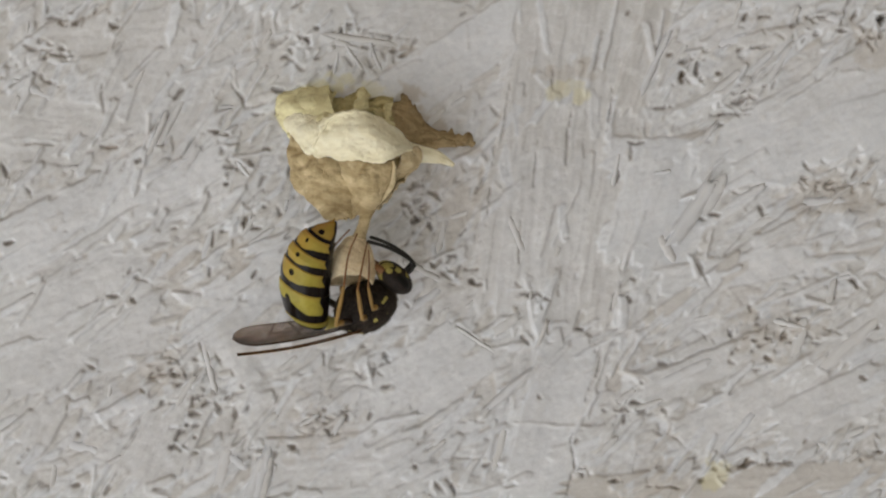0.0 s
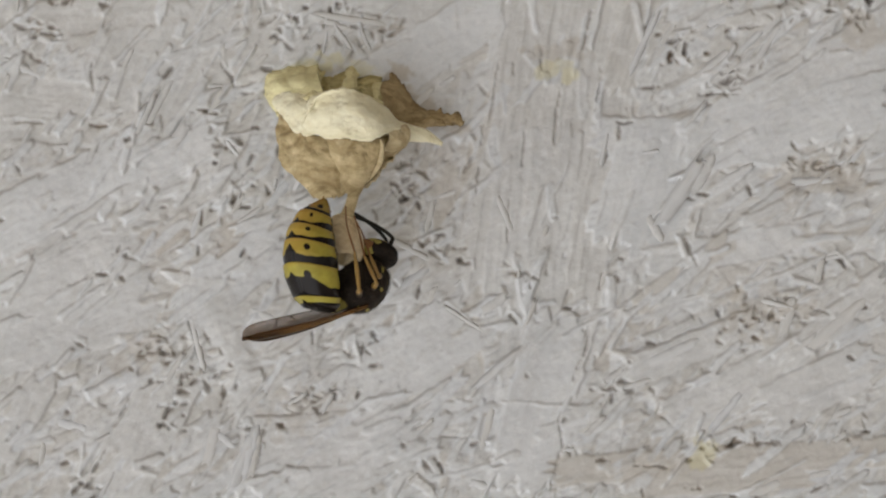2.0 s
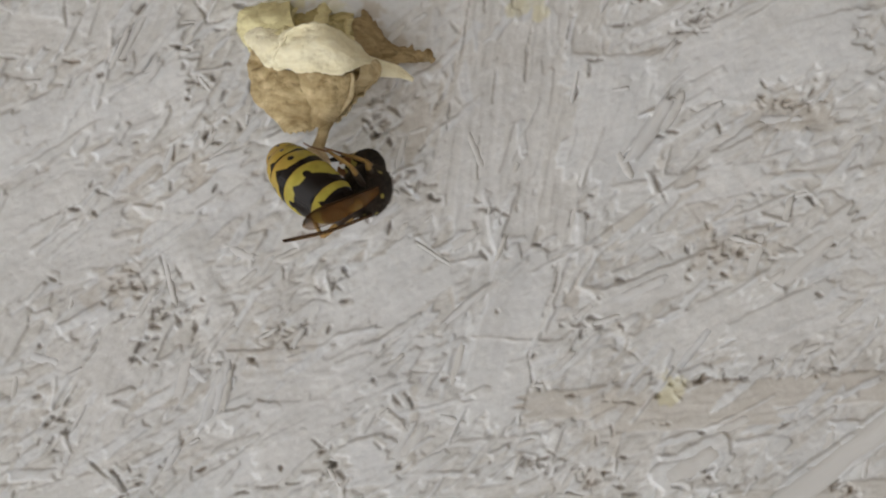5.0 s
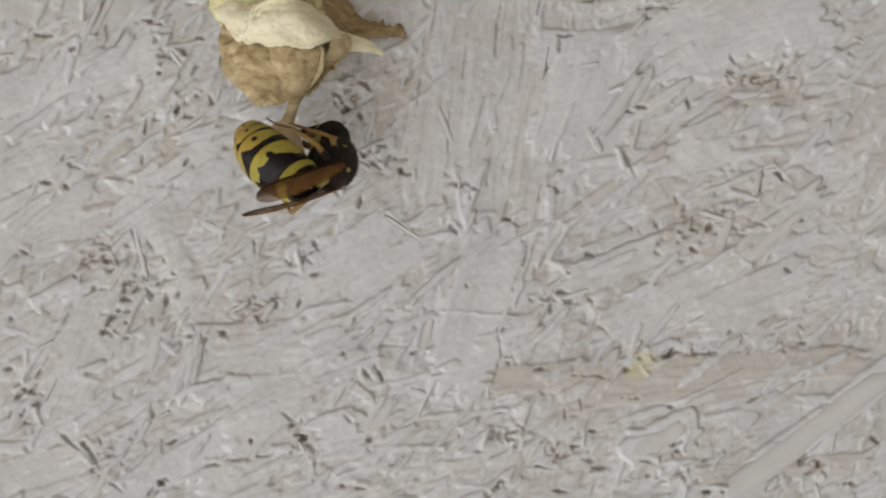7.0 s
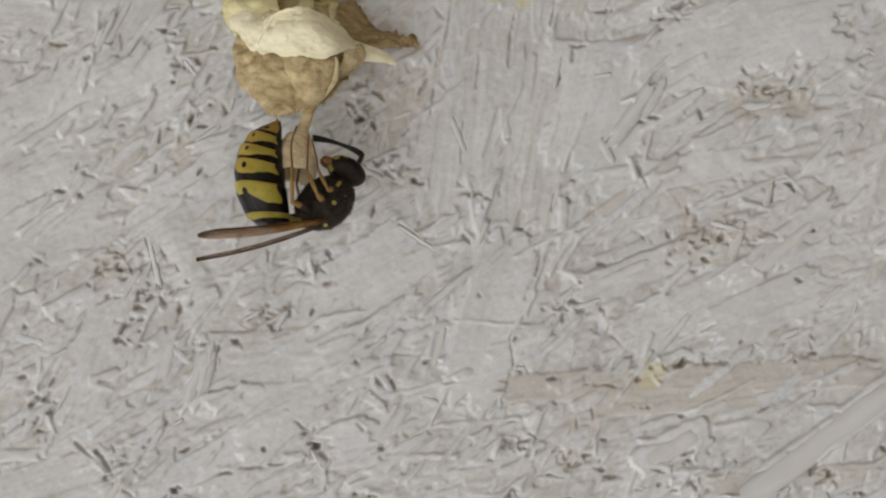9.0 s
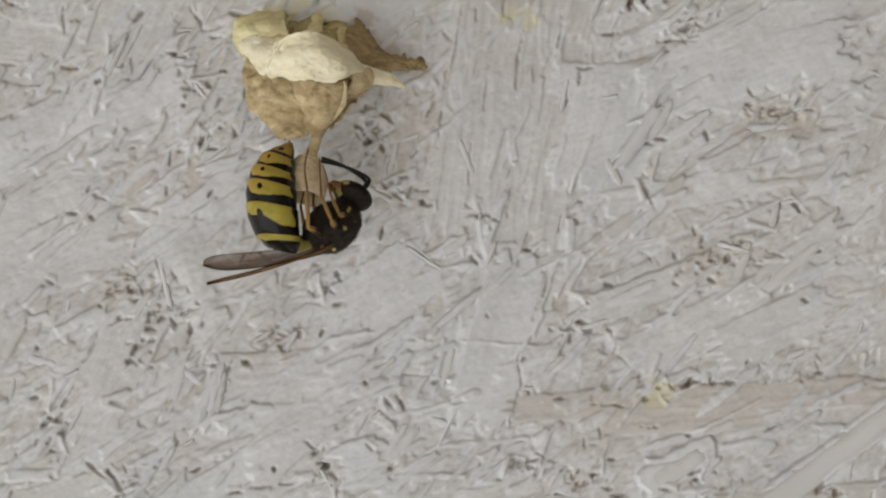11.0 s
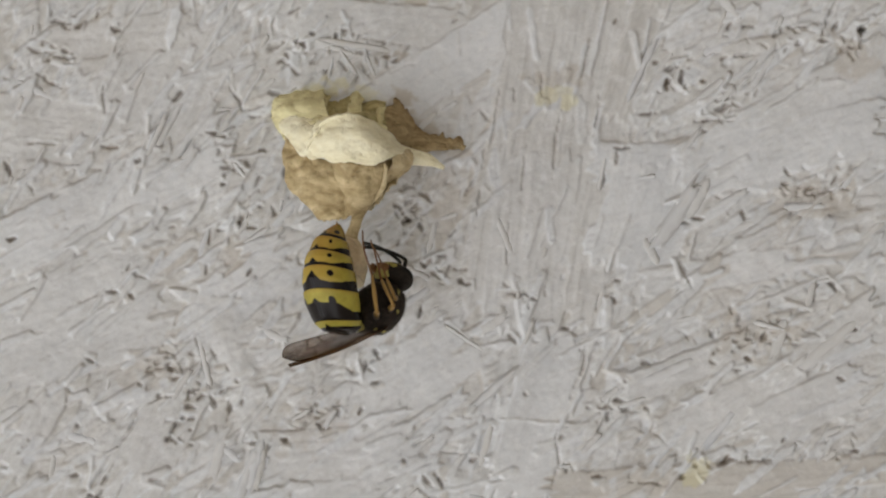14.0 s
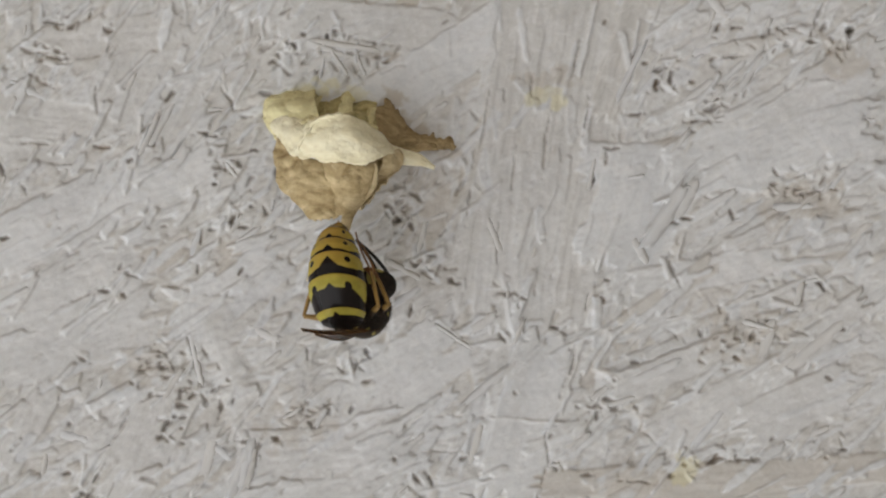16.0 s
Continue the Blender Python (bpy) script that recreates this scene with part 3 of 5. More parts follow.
    pit(11.44, -18.78, 5.50, 0.20, 80)
    pit(13.62, -10.35, 5.00, 0.20, 72)
    pit(-1.03, -5.00, 1.50, 0.25, 70)
    pit(22.72, -1.12, 2.50, 0.35, -65)
    pit(16.30, -3.89, 1.00, 0.35, -30)
    pit(16.78, -2.15, 0.90, 0.25, 0)
    pit(15.06, -4.15, 1.50, 0.30, 70)
    pit(19.56, -9.56, 1.00, 0.40, 0)
    pit(31.67, -5.52, 1.30, 0.40, 0)
    pit(29.94, -7.02, 0.50, 0.35, 0)
    pit(32.92, -7.64, 0.80, 0.35, 0)
    pit(34.65, -6.74, 2.00, 0.20, -18)
    pit(26.96, -4.56, 1.25, 0.35, -60)
    pit(28.72, -9.01, 0.90, 0.50, -20)
    pit(27.47, -7.28, 0.60, 0.30, 0)
    pit(28.61, -7.18, 0.50, 0.25, 0)
    pit(27.73, -9.86, 1.50, 0.15, 0)
    pit(16.12, -14.29, 1.10, 0.40, -75)
    pit(17.10, -12.90, 0.90, 0.40, 0)
    pit(17.35, -13.54, 0.50, 0.25, 0)
    pit(19.58, -13.68, 0.60, 0.30, 0)
    pit(17.58, -11.21, 0.60, 0.30, -45)
    pit(20.59, -16.24, 2.00, 0.25, -45)
    pit(36.11, -2.27, 1.50, 0.35, -40)
    pit(34.62, -2.78, 2.00, 0.35, 80)
    pit(38.11, -6.22, 0.60, 0.35, 0)
    pit(36.90, -10.59, 1.10, 0.40, -15)
    pit(31.98, -16.17, 0.70, 0.40, 30)
    pit(35.95, -16.39, 0.60, 0.30, 30)
    pit(26.55, -18.43, 1.30, 0.35, 8)
    pit(29.27, -18.17, 1.30, 0.35, 0)
    pit(30.51, -18.06, 0.70, 0.35, 10)
    pit(38.43, -17.12, 1.10, 0.30, 5)
    pit(36.95, -17.87, 0.40, 0.30, 0)
    pit(24.07, -18.70, 0.50, 0.40, 0)
    pit(15.41, -19.75, 1.00, 0.25, 5)
    pit(19.87, -20.31, 3.00, 0.20, 3)
    pit(25.24, -6.80, 0.70, 0.30, -60)
    pit(22.76, -6.82, 2.00, 0.20, -40)
    pit(-30.09, -25.31, 1.10, 0.30, -10)
    pit(-26.31, -26.75, 2.50, 0.25, -35)
    pit(-24.28, -28.22, 3.00, 0.30, -50)
    pit(-22.23, -30.70, 2.00, 0.25, -45)
    pit(-17.28, -26.76, 0.90, 0.40, 25)
    pit(-17.98, -30.38, 1.40, 0.45, 40)
    pit(-10.27, -26.40, 0.40, 0.35, 0)
    pit(-5.52, -25.93, 1.80, 0.55, -50)
    pit(-6.80, -24.44, 1.50, 0.30, -35)
    pit(-13.75, -28.66, 1.50, 0.25, 8)
    pit(-11.50, -28.22, 1.50, 0.25, 8)
    pit(-9.00, -27.78, 2.00, 0.20, 6)
    pit(-7.00, -27.50, 1.00, 0.15, 6)
    pit(-0.09, -20.58, 1.25, 0.30, -50)
    pit(-1.79, -24.37, 1.10, 0.25, -35)
    pit(0.25, -26.34, 0.70, 0.40, 60)
    pit(-2.20, -30.38, 0.50, 0.40, 0)
    pit(-0.44, -30.51, 1.20, 0.30, -5)
    pit(3.88, -18.52, 0.50, 0.30, 0)
    pit(12.85, -25.29, 1.10, 0.50, 20)
    pit(11.58, -30.42, 2.00, 0.60, 40)
    pit(8.25, -25.71, 0.50, 0.35, 60)
    pit(15.56, -28.50, 1.20, 0.40, -10)
    pit(17.09, -30.48, 1.50, 0.50, 0)
    pit(18.53, -26.55, 0.90, 0.35, 0)
    pit(20.01, -25.18, 0.80, 0.30, 0)
    pit(25.06, -27.70, 2.00, 0.25, 0)
    pit(27.55, -26.91, 0.60, 0.40, 0)
    pit(30.10, -30.38, 1.20, 0.35, 0)
    pit(31.60, -30.25, 0.60, 0.40, -20)
    pit(36.54, -25.92, 0.70, 0.45, 0)
    pit(40.08, -27.82, 0.70, 0.50, 0)
    pit(42.60, -29.58, 1.50, 0.30, 5)
    pit(45.05, -25.64, 1.50, 0.40, -45)
    pit(26.99, -22.92, 1.00, 0.25, 0)
    pit(-31.61, -24.33, 0.80, 0.40, 60)
    pit(-19.08, -24.39, 0.80, 0.35, 60)
    pit(-20.55, -26.16, 2.00, 0.25, 60)
    pit(-29.16, -20.78, 3.00, 0.25, 60)
    pit(-4.47, -28.92, 3.00, 0.20, 86)
    pit(23.47, -22.22, 1.50, 0.25, 5)
    pit(12.41, -19.14, 1.00, 0.25, -70)
    pit(22.93, -19.73, 0.70, 0.45, 30, 0.5, 0.7)
    cluster(-9.39, -14.71, 5.50, 2.50, 0)
    cluster(-5.95, -9.98, 2.50, 3.00, 40)
    cluster(16.61, -13.70, 4.00, 2.20, 0)
    cluster(29.45, -7.02, 7.50, 3.00, 10)
    cluster(-24.28, -10.60, 4.00, 3.50, 0)
    cluster(-16.94, 3.07, 3.50, 2.00, 40)
    cluster(-12.83, 17.82, 3.00, 3.00, 60)
    cluster(-7.14, 18.50, 7.50, 2.50, -10)
    cluster(21.62, 16.22, 4.50, 3.00, 60)
    cluster(26.10, 13.52, 4.50, 2.00, 30)
    cluster(-18.21, 7.77, 3.00, 2.20, -40)
    cluster(-1.83, 3.17, 4.00, 3.00, -50)
    cluster(34.57, 6.39, 6.50, 2.00, 5)
    cluster(-33.91, 20.55, 8.00, 1.50, -5)
    cluster(37.71, 19.05, 2.50, 4.50, 40)
    cluster(-20.05, -12.55, 2.50, 4.50, -70)
    cluster(0.92, -1.27, 4.50, 2.00, -30)
    cluster(-34.38, 17.57, 3.50, 1.50, 0)
    cluster(32.50, 20.01, 6.00, 2.00, 10)
    cluster(-22.75, -16.04, 3.50, 2.00, 60)
    cluster(26.80, -18.43, 8.50, 0.80, 4)
    cluster(8.86, -3.44, 4.00, 1.50, -20)
    cluster(12.76, -25.89, 6.00, 2.00, 10)
    cluster(17.54, -27.07, 6.00, 2.00, 0)
    cluster(-23.53, -28.21, 4.50, 3.00, -45)
    cluster(-6.02, -25.93, 3.50, 2.00, -40)
    cluster(11.58, -30.27, 3.00, 1.00, 30)
    cluster(28.55, -26.90, 4.50, 2.00, 0)
    cluster(39.07, -27.48, 4.50, 2.00, 0)
    cluster(-17.48, -30.12, 3.50, 1.50, 40)
    cluster(26.58, -29.43, 6.00, 1.50, 0)
    cluster(-29.63, -22.80, 3.00, 3.50, 60)
    smear(PULP, -13.05, 13.65, 3.00, 1.50, 10, 0.6)
    smear(PULP, -10.58, 14.36, 3.50, 1.30, 5, 0.7)
    smear(PULP, -6.12, 14.05, 3.00, 1.10, -8, 0.5)
    # next three: tan stain by the brown sheet, with the nest's shadow painted in
    smear(TANNED, -1.14, 11.25, 5.50, 2.00, -28, 0.75)
    smear(TANNED, -3.04, 13.42, 2.50, 2.20, -40, 0.7)
    smear(TANNED, 1.84, 9.29, 3.50, 1.30, -10, 0.5)
    smear(PULP, -13.04, 12.02, 2.50, 2.00, 70, 0.6)
    smear(PULP, 10.13, 14.25, 2.20, 1.30, 0, 0.5)
    smear(PULP, 12.22, 14.12, 1.90, 1.40, 60, 0.55)
    smear(PULP, 11.22, 14.91, 3.50, 0.90, 0, 0.35)
    smear(PULP, -9.10, 15.26, 3.00, 1.20, 10, 0.6)
    smear(PULP, -6.62, 14.79, 2.00, 0.80, 0, 0.4)
    smear(PULP, 23.93, -19.29, 3.00, 2.20, 50, 0.55)
    smear(TANNED, 19.87, -20.46, 12.00, 2.00, 4, 0.4)
    smear(TANNED, 11.21, 15.90, 6.00, 2.00, 10, 0.4)
    smear(TANNED, -24.77, -10.60, 6.00, 3.50, 30, 0.35)
    smear(TANNED, 34.57, 5.65, 8.00, 3.00, 5, 0.4)
    smear(TANNED, 29.69, -6.77, 7.50, 4.50, 10, 0.35)
    smear(TANNED, -10.87, -15.46, 7.00, 4.00, 10, 0.35)
    smear(TANNED, -0.12, 5.91, 6.00, 3.00, 40, 0.3)
    smear(TANNED, 37.46, 18.55, 4.00, 4.50, 40, 0.4)


def soften(a, n):
    for _ in range(n):
        p = np.pad(a, 1, mode="edge")
        a = (p[1:-1, 1:-1] * 4 + p[:-2, 1:-1] + p[2:, 1:-1] + p[1:-1, :-2] + p[1:-1, 2:]) / 8
    return a


def shifted(a, sx, sz):
    """The field drawn a little out of true, as paint rounds off what it covers."""
    j, i = np.mgrid[0:NZ, 0:NX]
    x, z = np.clip(i + sx / CELL, 0, NX - 1.01), np.clip(j + sz / CELL, 0, NZ - 1.01)
    i0, j0 = x.astype(int), z.astype(int)
    f, g = x - i0, z - j0
    return (a[j0, i0] * (1 - f) + a[j0, i0 + 1] * f) * (1 - g) + (a[j0 + 1, i0] * (1 - f) + a[j0 + 1, i0 + 1] * f) * g


def build_board():
    global RELIEF, TONE, BARE_DARK, TANNED
    lay_flakes()
    c, s = math.cos(radians(36)), math.sin(radians(36))
    u, v = GX * c + GZ * s, GZ * c - GX * s
    RELIEF = RELIEF + (1 - 0.65 * CALM) * (0.035 * lattice(u / 1.3, v / 0.36, 31) + 0.03 * lattice(u / 0.55, v / 0.3, 32))
    sx = 0.10 * lattice(GX / 1.5, GZ / 1.5, 41) + 0.06 * lattice(GX / 0.6, GZ / 0.6, 43)
    sz = 0.10 * lattice(GX / 1.5, GZ / 1.5, 42) + 0.06 * lattice(GX / 0.6, GZ / 0.6, 44)
    RELIEF, TONE, BARE_DARK, TANNED = (shifted(a, sx, sz) for a in (RELIEF, TONE, BARE_DARK, TANNED))
    RELIEF = 0.97 * soften(RELIEF, 2) + (1 - 0.6 * CALM) * (0.03 * lattice(u / 0.9, v / 0.26, 51) + 0.02 * lattice(u / 0.45, v / 0.3, 52))
    me = bpy.data.meshes.new("board_face")
    n = NX * NZ
    co = np.stack([GX.ravel(), -RELIEF.ravel(), GZ.ravel()], 1) * MM
    me.vertices.add(n)
    me.vertices.foreach_set("co", co.ravel().astype(np.float32))
    idx = (np.arange(NZ - 1)[:, None] * NX + np.arange(NX - 1)[None, :]).ravel()
    quads = np.stack([idx, idx + 1, idx + NX + 1, idx + NX], 1)
    me.loops.add(quads.size)
    me.loops.foreach_set("vertex_index", quads.ravel().astype(np.int32))
    me.polygons.add(len(quads))
    me.polygons.foreach_set("loop_start", (np.arange(len(quads)) * 4).astype(np.int32))
    me.update(calc_edges=True)
    me.polygons.foreach_set("use_smooth", np.ones(len(quads), dtype=bool))
    for name, field in (("tone", TONE), ("bare", BARE_DARK), ("tan", TANNED), ("pulp", PULP)):
        paint_values(me, name, soften(field, 1).ravel())
    me.materials.append(PAINT)
    me.update()
    return me


wall = tagged(new("wall_board", build_board()), "white-painted rough strand board wall, pitted and stained", "wall", kind="structure")


def flake_paint():
    """The same emulsion on a proud flake, each a little different."""
    m, ns, ls, b = material("painted_flake", 0.6)
    info = ns.new("ShaderNodeObjectInfo")
    warm = ramp(ns, ls, noise_of(ns, ls, 260, 6, 0.65), [(0.32, (0.502, 0.488, 0.465)), (0.68, (0.642, 0.632, 0.618))])
    cool = ramp(ns, ls, noise_of(ns, ls, 180, 5, 0.6), [(0.35, (0.530, 0.538, 0.553)), (0.65, (0.651, 0.658, 0.674))])
    c = mix(ns, ls, info.outputs["Random"], warm, cool)
    worn = ramp(ns, ls, noise_of(ns, ls, 620, 6, 0.75, (0.3, 1, 1)), [(0.56, (0, 0, 0)), (0.76, (1, 1, 1))])
    ls.new(mix(ns, ls, mix(ns, ls, 0.45, (0, 0, 0), worn), c, (0.400, 0.363, 0.307)), b.inputs["Base Color"])
    bump(ns, ls, b, noise_of(ns, ls, 1500, 4, 0.6, (0.15, 1, 1)), 0.5, 0.0001)
    return m


def flake_mesh(seed):
    """A splinter 1 mm by 1 mm before it is scaled: rounded by paint, split at the ends, sunk at its rim."""
    pick = np.random.default_rng(seed)
    nu, nv = 9, 5
    verts = []
    ends = pick.uniform(-0.10, 0.06, (2, nv))
    taper = pick.uniform(0.1, 0.5)
    for i in range(nu):
        u = i / (nu - 1) - 0.5
        for j in range(nv):
            v = (j / (nv - 1) - 0.5) * (1 - taper * abs(2 * u) ** 2)
            x = u + (ends[0, j] if i == 0 else ends[1, j] if i == nu - 1 else 0)
            rim = i in (0, nu - 1) or j in (0, nv - 1)
            verts.append((x, 0.6 if rim else -1.0 + 0.35 * pick.uniform(-1, 1) + 0.5 * abs(2 * v), v + 0.03 * pick.uniform(-1, 1)))
    return mesh_of("wood_strand", np.array(verts) * MM, [tuple(reversed(f)) for f in grid_faces(nu, nv)], FLAKE)


FLAKE = flake_paint()
FLAKES = [flake_mesh(k) for k in range(14)]


def proud_flake(x, z, length, width, angle, thick=0.16, lean=0.0):
    """A flake standing proud of the face, as a piece of its own."""
    i, j = int((x - X0) / CELL), int((z - Z0) / CELL)
    if not (12 < i < NX - 12 and 12 < j < NZ - 12):
        return
    r = float(np.median(RELIEF[j - 3:j + 4, i - 3:i + 4]))
    ob = new("wood_strand", FLAKES[int(rng.integers(len(FLAKES)))])
    ob.parent = wall
    ob.matrix_basis = Matrix.Translation((x * MM, -r * MM, z * MM)) @ pose(0, 0, 0, 0, -angle, 0) @ pose(0, 0, 0, lean, 0, 0) @ Matrix.Diagonal((length, thick, width, 1))


def lay_proud_flakes():
    proud_flake(22.09, 3.98, 7.00, 1.50, 58, 0.3, 4)
    proud_flake(5.95, -11.88, 5.50, 0.80, 42, 0.22)
    proud_flake(-15.70, -19.46, 5.00, 1.30, 74, 0.25, -5)
    proud_flake(19.74, 0.59, 2.80, 1.10, -60, 0.2)
    proud_flake(-9.12, 18.48, 4.50, 0.60, -20, 0.16)
    proud_flake(-7.14, 18.75, 6.50, 0.70, -8, 0.2)
    proud_flake(-7.87, 17.25, 3.00, 0.50, -55, 0.2)
    proud_flake(-5.89, 17.02, 2.50, 0.45, -65, 0.2)
    proud_flake(-9.36, 16.75, 2.30, 0.45, 80, 0.2)
    proud_flake(-23.93, 11.20, 5.50, 0.70, 62, 0.2)
    proud_flake(-25.02, 10.20, 4.50, 0.60, 66, 0.18)
    proud_flake(35.65, -7.72, 7.50, 1.50, 42, 0.22)
    proud_flake(26.28, -15.22, 4.50, 0.90, 52, 0.2)
    proud_flake(24.60, 15.00, 4.50, 0.80, 40, 0.16)
    proud_flake(29.54, 17.01, 4.00, 0.70, 58, 0.18)
    proud_flake(18.64, 16.94, 6.00, 0.70, 66, 0.22)
    proud_flake(-22.29, -12.07, 3.50, 0.70, 60, 0.16)
    proud_flake(-17.47, 7.28, 2.00, 0.50, -50, 0.16)
    proud_flake(-16.94, 2.33, 2.50, 0.60, 55, 0.16)
    proud_flake(-15.94, 1.34, 3.00, 0.60, 35, 0.16)
    proud_flake(27.14, 5.60, 3.00, 0.70, 30, 0.14)
    proud_flake(21.29, -10.30, 5.50, 1.10, 25, 0.18)
    proud_flake(15.23, 7.50, 3.00, 0.50, 80, 0.16)
    proud_flake(-1.55, -1.53, 3.50, 0.60, -28, 0.14)
    proud_flake(2.95, -7.45, 4.00, 0.40, -32, 0.1)
    proud_flake(-20.32, -10.08, 5.00, 0.60, -75, 0.16)
    proud_flake(-11.62, -14.73, 2.00, 0.60, 35, 0.16)
    proud_flake(-8.89, -14.95, 2.00, 0.60, 60, 0.16)
    proud_flake(5.24, -16.84, 4.50, 0.80, 76, 0.16)
    proud_flake(16.35, -12.31, 2.00, 0.70, 40, 0.16)
    proud_flake(18.34, -13.04, 2.50, 0.60, 20, 0.14)
    proud_flake(30.68, -6.02, 3.00, 0.60, -15, 0.14)
    proud_flake(34.13, -3.27, 3.00, 0.80, 75, 0.16)
    proud_flake(-35.84, 14.09, 4.00, 0.90, -25, 0.14)
    proud_flake(-26.93, 14.65, 3.00, 0.60, 65, 0.14)
    proud_flake(-4.09, 7.37, 1.00, 0.40, 50, 0.1)
    proud_flake(8.89, -6.91, 2.50, 0.50, 70, 0.14)
    proud_flake(23.14, 10.53, 3.00, 0.50, 50, 0.14)
    proud_flake(39.53, -24.72, 19.00, 2.50, 38, 0.25, 3)
    proud_flake(-16.14, -20.08, 5.50, 1.30, 70, 0.28, 4)
    proud_flake(26.03, -25.69, 5.50, 2.00, 32, 0.2)
    proud_flake(-5.50, -27.43, 2.00, 0.50, -60, 0.14)
    proud_flake(-28.13, -22.27, 3.00, 0.50, 62, 0.16)
    proud_flake(-20.05, -26.15, 3.50, 0.80, 62, 0.16)
    for _ in range(210):
        x, z = rng.uniform(X0 + 2, X1 - 2), rng.uniform(Z0 + 2, Z1 - 2)
        if CALM[int((z - Z0) / CELL), int((x - X0) / CELL)] > rng.uniform(0.2, 1):
            continue
        angle = (80 if 2 < x < 19 and z > -6 else 38) + rng.normal(0, 30)
        length = rng.uniform(0.9, 4.0)
        proud_flake(x, z, length, length * rng.uniform(0.12, 0.3) + 0.2, angle, rng.uniform(0.06, 0.15), rng.uniform(-9, 9))


lay_proud_flakes()


def slab(name, x0, x1, y0, y1, z0, z1, mat, label, category):
    """A plain block of the setting, metres."""
    bm = bmesh.new()
    bmesh.ops.create_cube(bm, size=1, matrix=Matrix.LocRotScale(((x0 + x1) / 2, (y0 + y1) / 2, (z0 + z1) / 2), None, (x1 - x0, y1 - y0, z1 - z0)))
    bmesh.ops.bevel(bm, geom=bm.edges, offset=0.0015, segments=2, affect="EDGES")
    me = bpy.data.meshes.new(name)
    bm.to_mesh(me)
    bm.free()
    me.materials.append(mat)
    return tagged(new(name, me), label, category, kind="structure")


RAW = plain("white_painted_board", (0.66, 0.65, 0.64), 0.65, 120, 0.15)
slab("wall_left", -0.9, X0 * MM, 0.0004, 0.012, -1.6, 0.3, RAW, "white-painted strand board beside the nest", "wall")
slab("wall_right", X1 * MM - CELL * MM, 0.9, 0.0004, 0.012, -1.6, 0.3, RAW, "white-painted strand board beside the nest", "wall")
slab("wall_upper", X0 * MM, X1 * MM - CELL * MM, 0.0004, 0.012, Z1 * MM - CELL * MM, 0.3, RAW, "white-painted strand board above the nest", "wall")
slab("wall_lower", X0 * MM, X1 * MM - CELL * MM, 0.0004, 0.012, -1.6, Z0 * MM, RAW, "white-painted strand board below the nest", "wall")
slab("wall_backing", X0 * MM, X1 * MM - CELL * MM, 0.0025, 0.012, Z0 * MM, Z1 * MM - CELL * MM, RAW, "core of the strand board", "wall")
# added out of view: cuts the high sky and the direct sun
slab("ceiling", -3.0, 3.0, -1.6, 0.012, 0.3, 0.32, SUN_SCREEN, "unseen board added over the wall to block sun and sky", "ceiling")
# unseen ground, made dark so little light bounces from below right
slab("ground", -16, 16, -14, 0.5, -1.7, -1.605, DARK_GROUND, "unseen ground sheet, kept dark so light bounces from one side", "ground")
# added reflector, out of view; only on the left, so the bounce comes from there
slab("pavement", -16, -0.1, -14, 0.5, -1.605, -1.6, BOUNCE_SLAB, "unseen pale sunlit slab added to bounce light up at the wall", "pavement")


# ---------------------------------------------------------------- the nest
def paper(name, rows, mat, parent, nu=64, nv=76, thick=0.16, ragged=0.4, rough=0.26, label=""):
    """A sheet of wasp paper over a net of points (x, y, z in mm), with thickness, cockles and frayed edges."""
    net = np.array([spline(r, nv) for r in rows])
    net = np.array([spline(net[:, j], nu) for j in range(nv)]).transpose(1, 0, 2)
    du, dv = np.gradient(net, axis=0), np.gradient(net, axis=1)
    nor = np.cross(du, dv)
    nor /= np.linalg.norm(nor, axis=2, keepdims=True) + 1e-9
    seed = sum(map(ord, name)) % 97 + len(rows) * 13 + int(abs(rows[0][0][0]) * 7)
    x, z = net[..., 0], net[..., 2]
    fold = np.abs(lattice(x / 2.3 + 0.3 * z, z / 1.5 - 0.2 * x, seed)) - 0.35
    wrinkle = rough * (1.5 * fold + 0.8 * lattice(x / 1.1 + 9, z / 0.8 + 9, seed + 1) + 0.34 * lattice(x / 0.45, z / 0.35, seed + 3))
    along = np.arange(nv)[None, :] * np.ones((nu, 1))
    fray = ragged * (lattice(along / 7.3, along * 0, seed + 2) + 0.45 * lattice(along / 2.6, along * 0, seed + 4))
    edge = np.zeros((nu, nv))
    edge[0], edge[-1] = 1, 1
    net = net + nor * wrinkle[..., None] + edge[..., None] * fray[..., None] * du / (np.linalg.norm(du, axis=2, keepdims=True) + 1e-9)
    front, back = net + nor * thick / 2, net - nor * thick / 2
    n = nu * nv
    faces = grid_faces(nu, nv)
    faces += [tuple(n + i for i in reversed(f)) for f in faces]
    ring = [j for j in range(nv)] + [i * nv + nv - 1 for i in range(1, nu)] + [(nu - 1) * nv + j for j in range(nv - 2, -1, -1)] + [i * nv for i in range(nu - 2, 0, -1)]
    for a, b in zip(ring, ring[1:] + ring[:1]):
        faces.append((b, a, n + a, n + b))
    return part(name, mesh_of(name, np.vstack([front.reshape(-1, 3), back.reshape(-1, 3)]) * MM, faces, mat), parent, label)


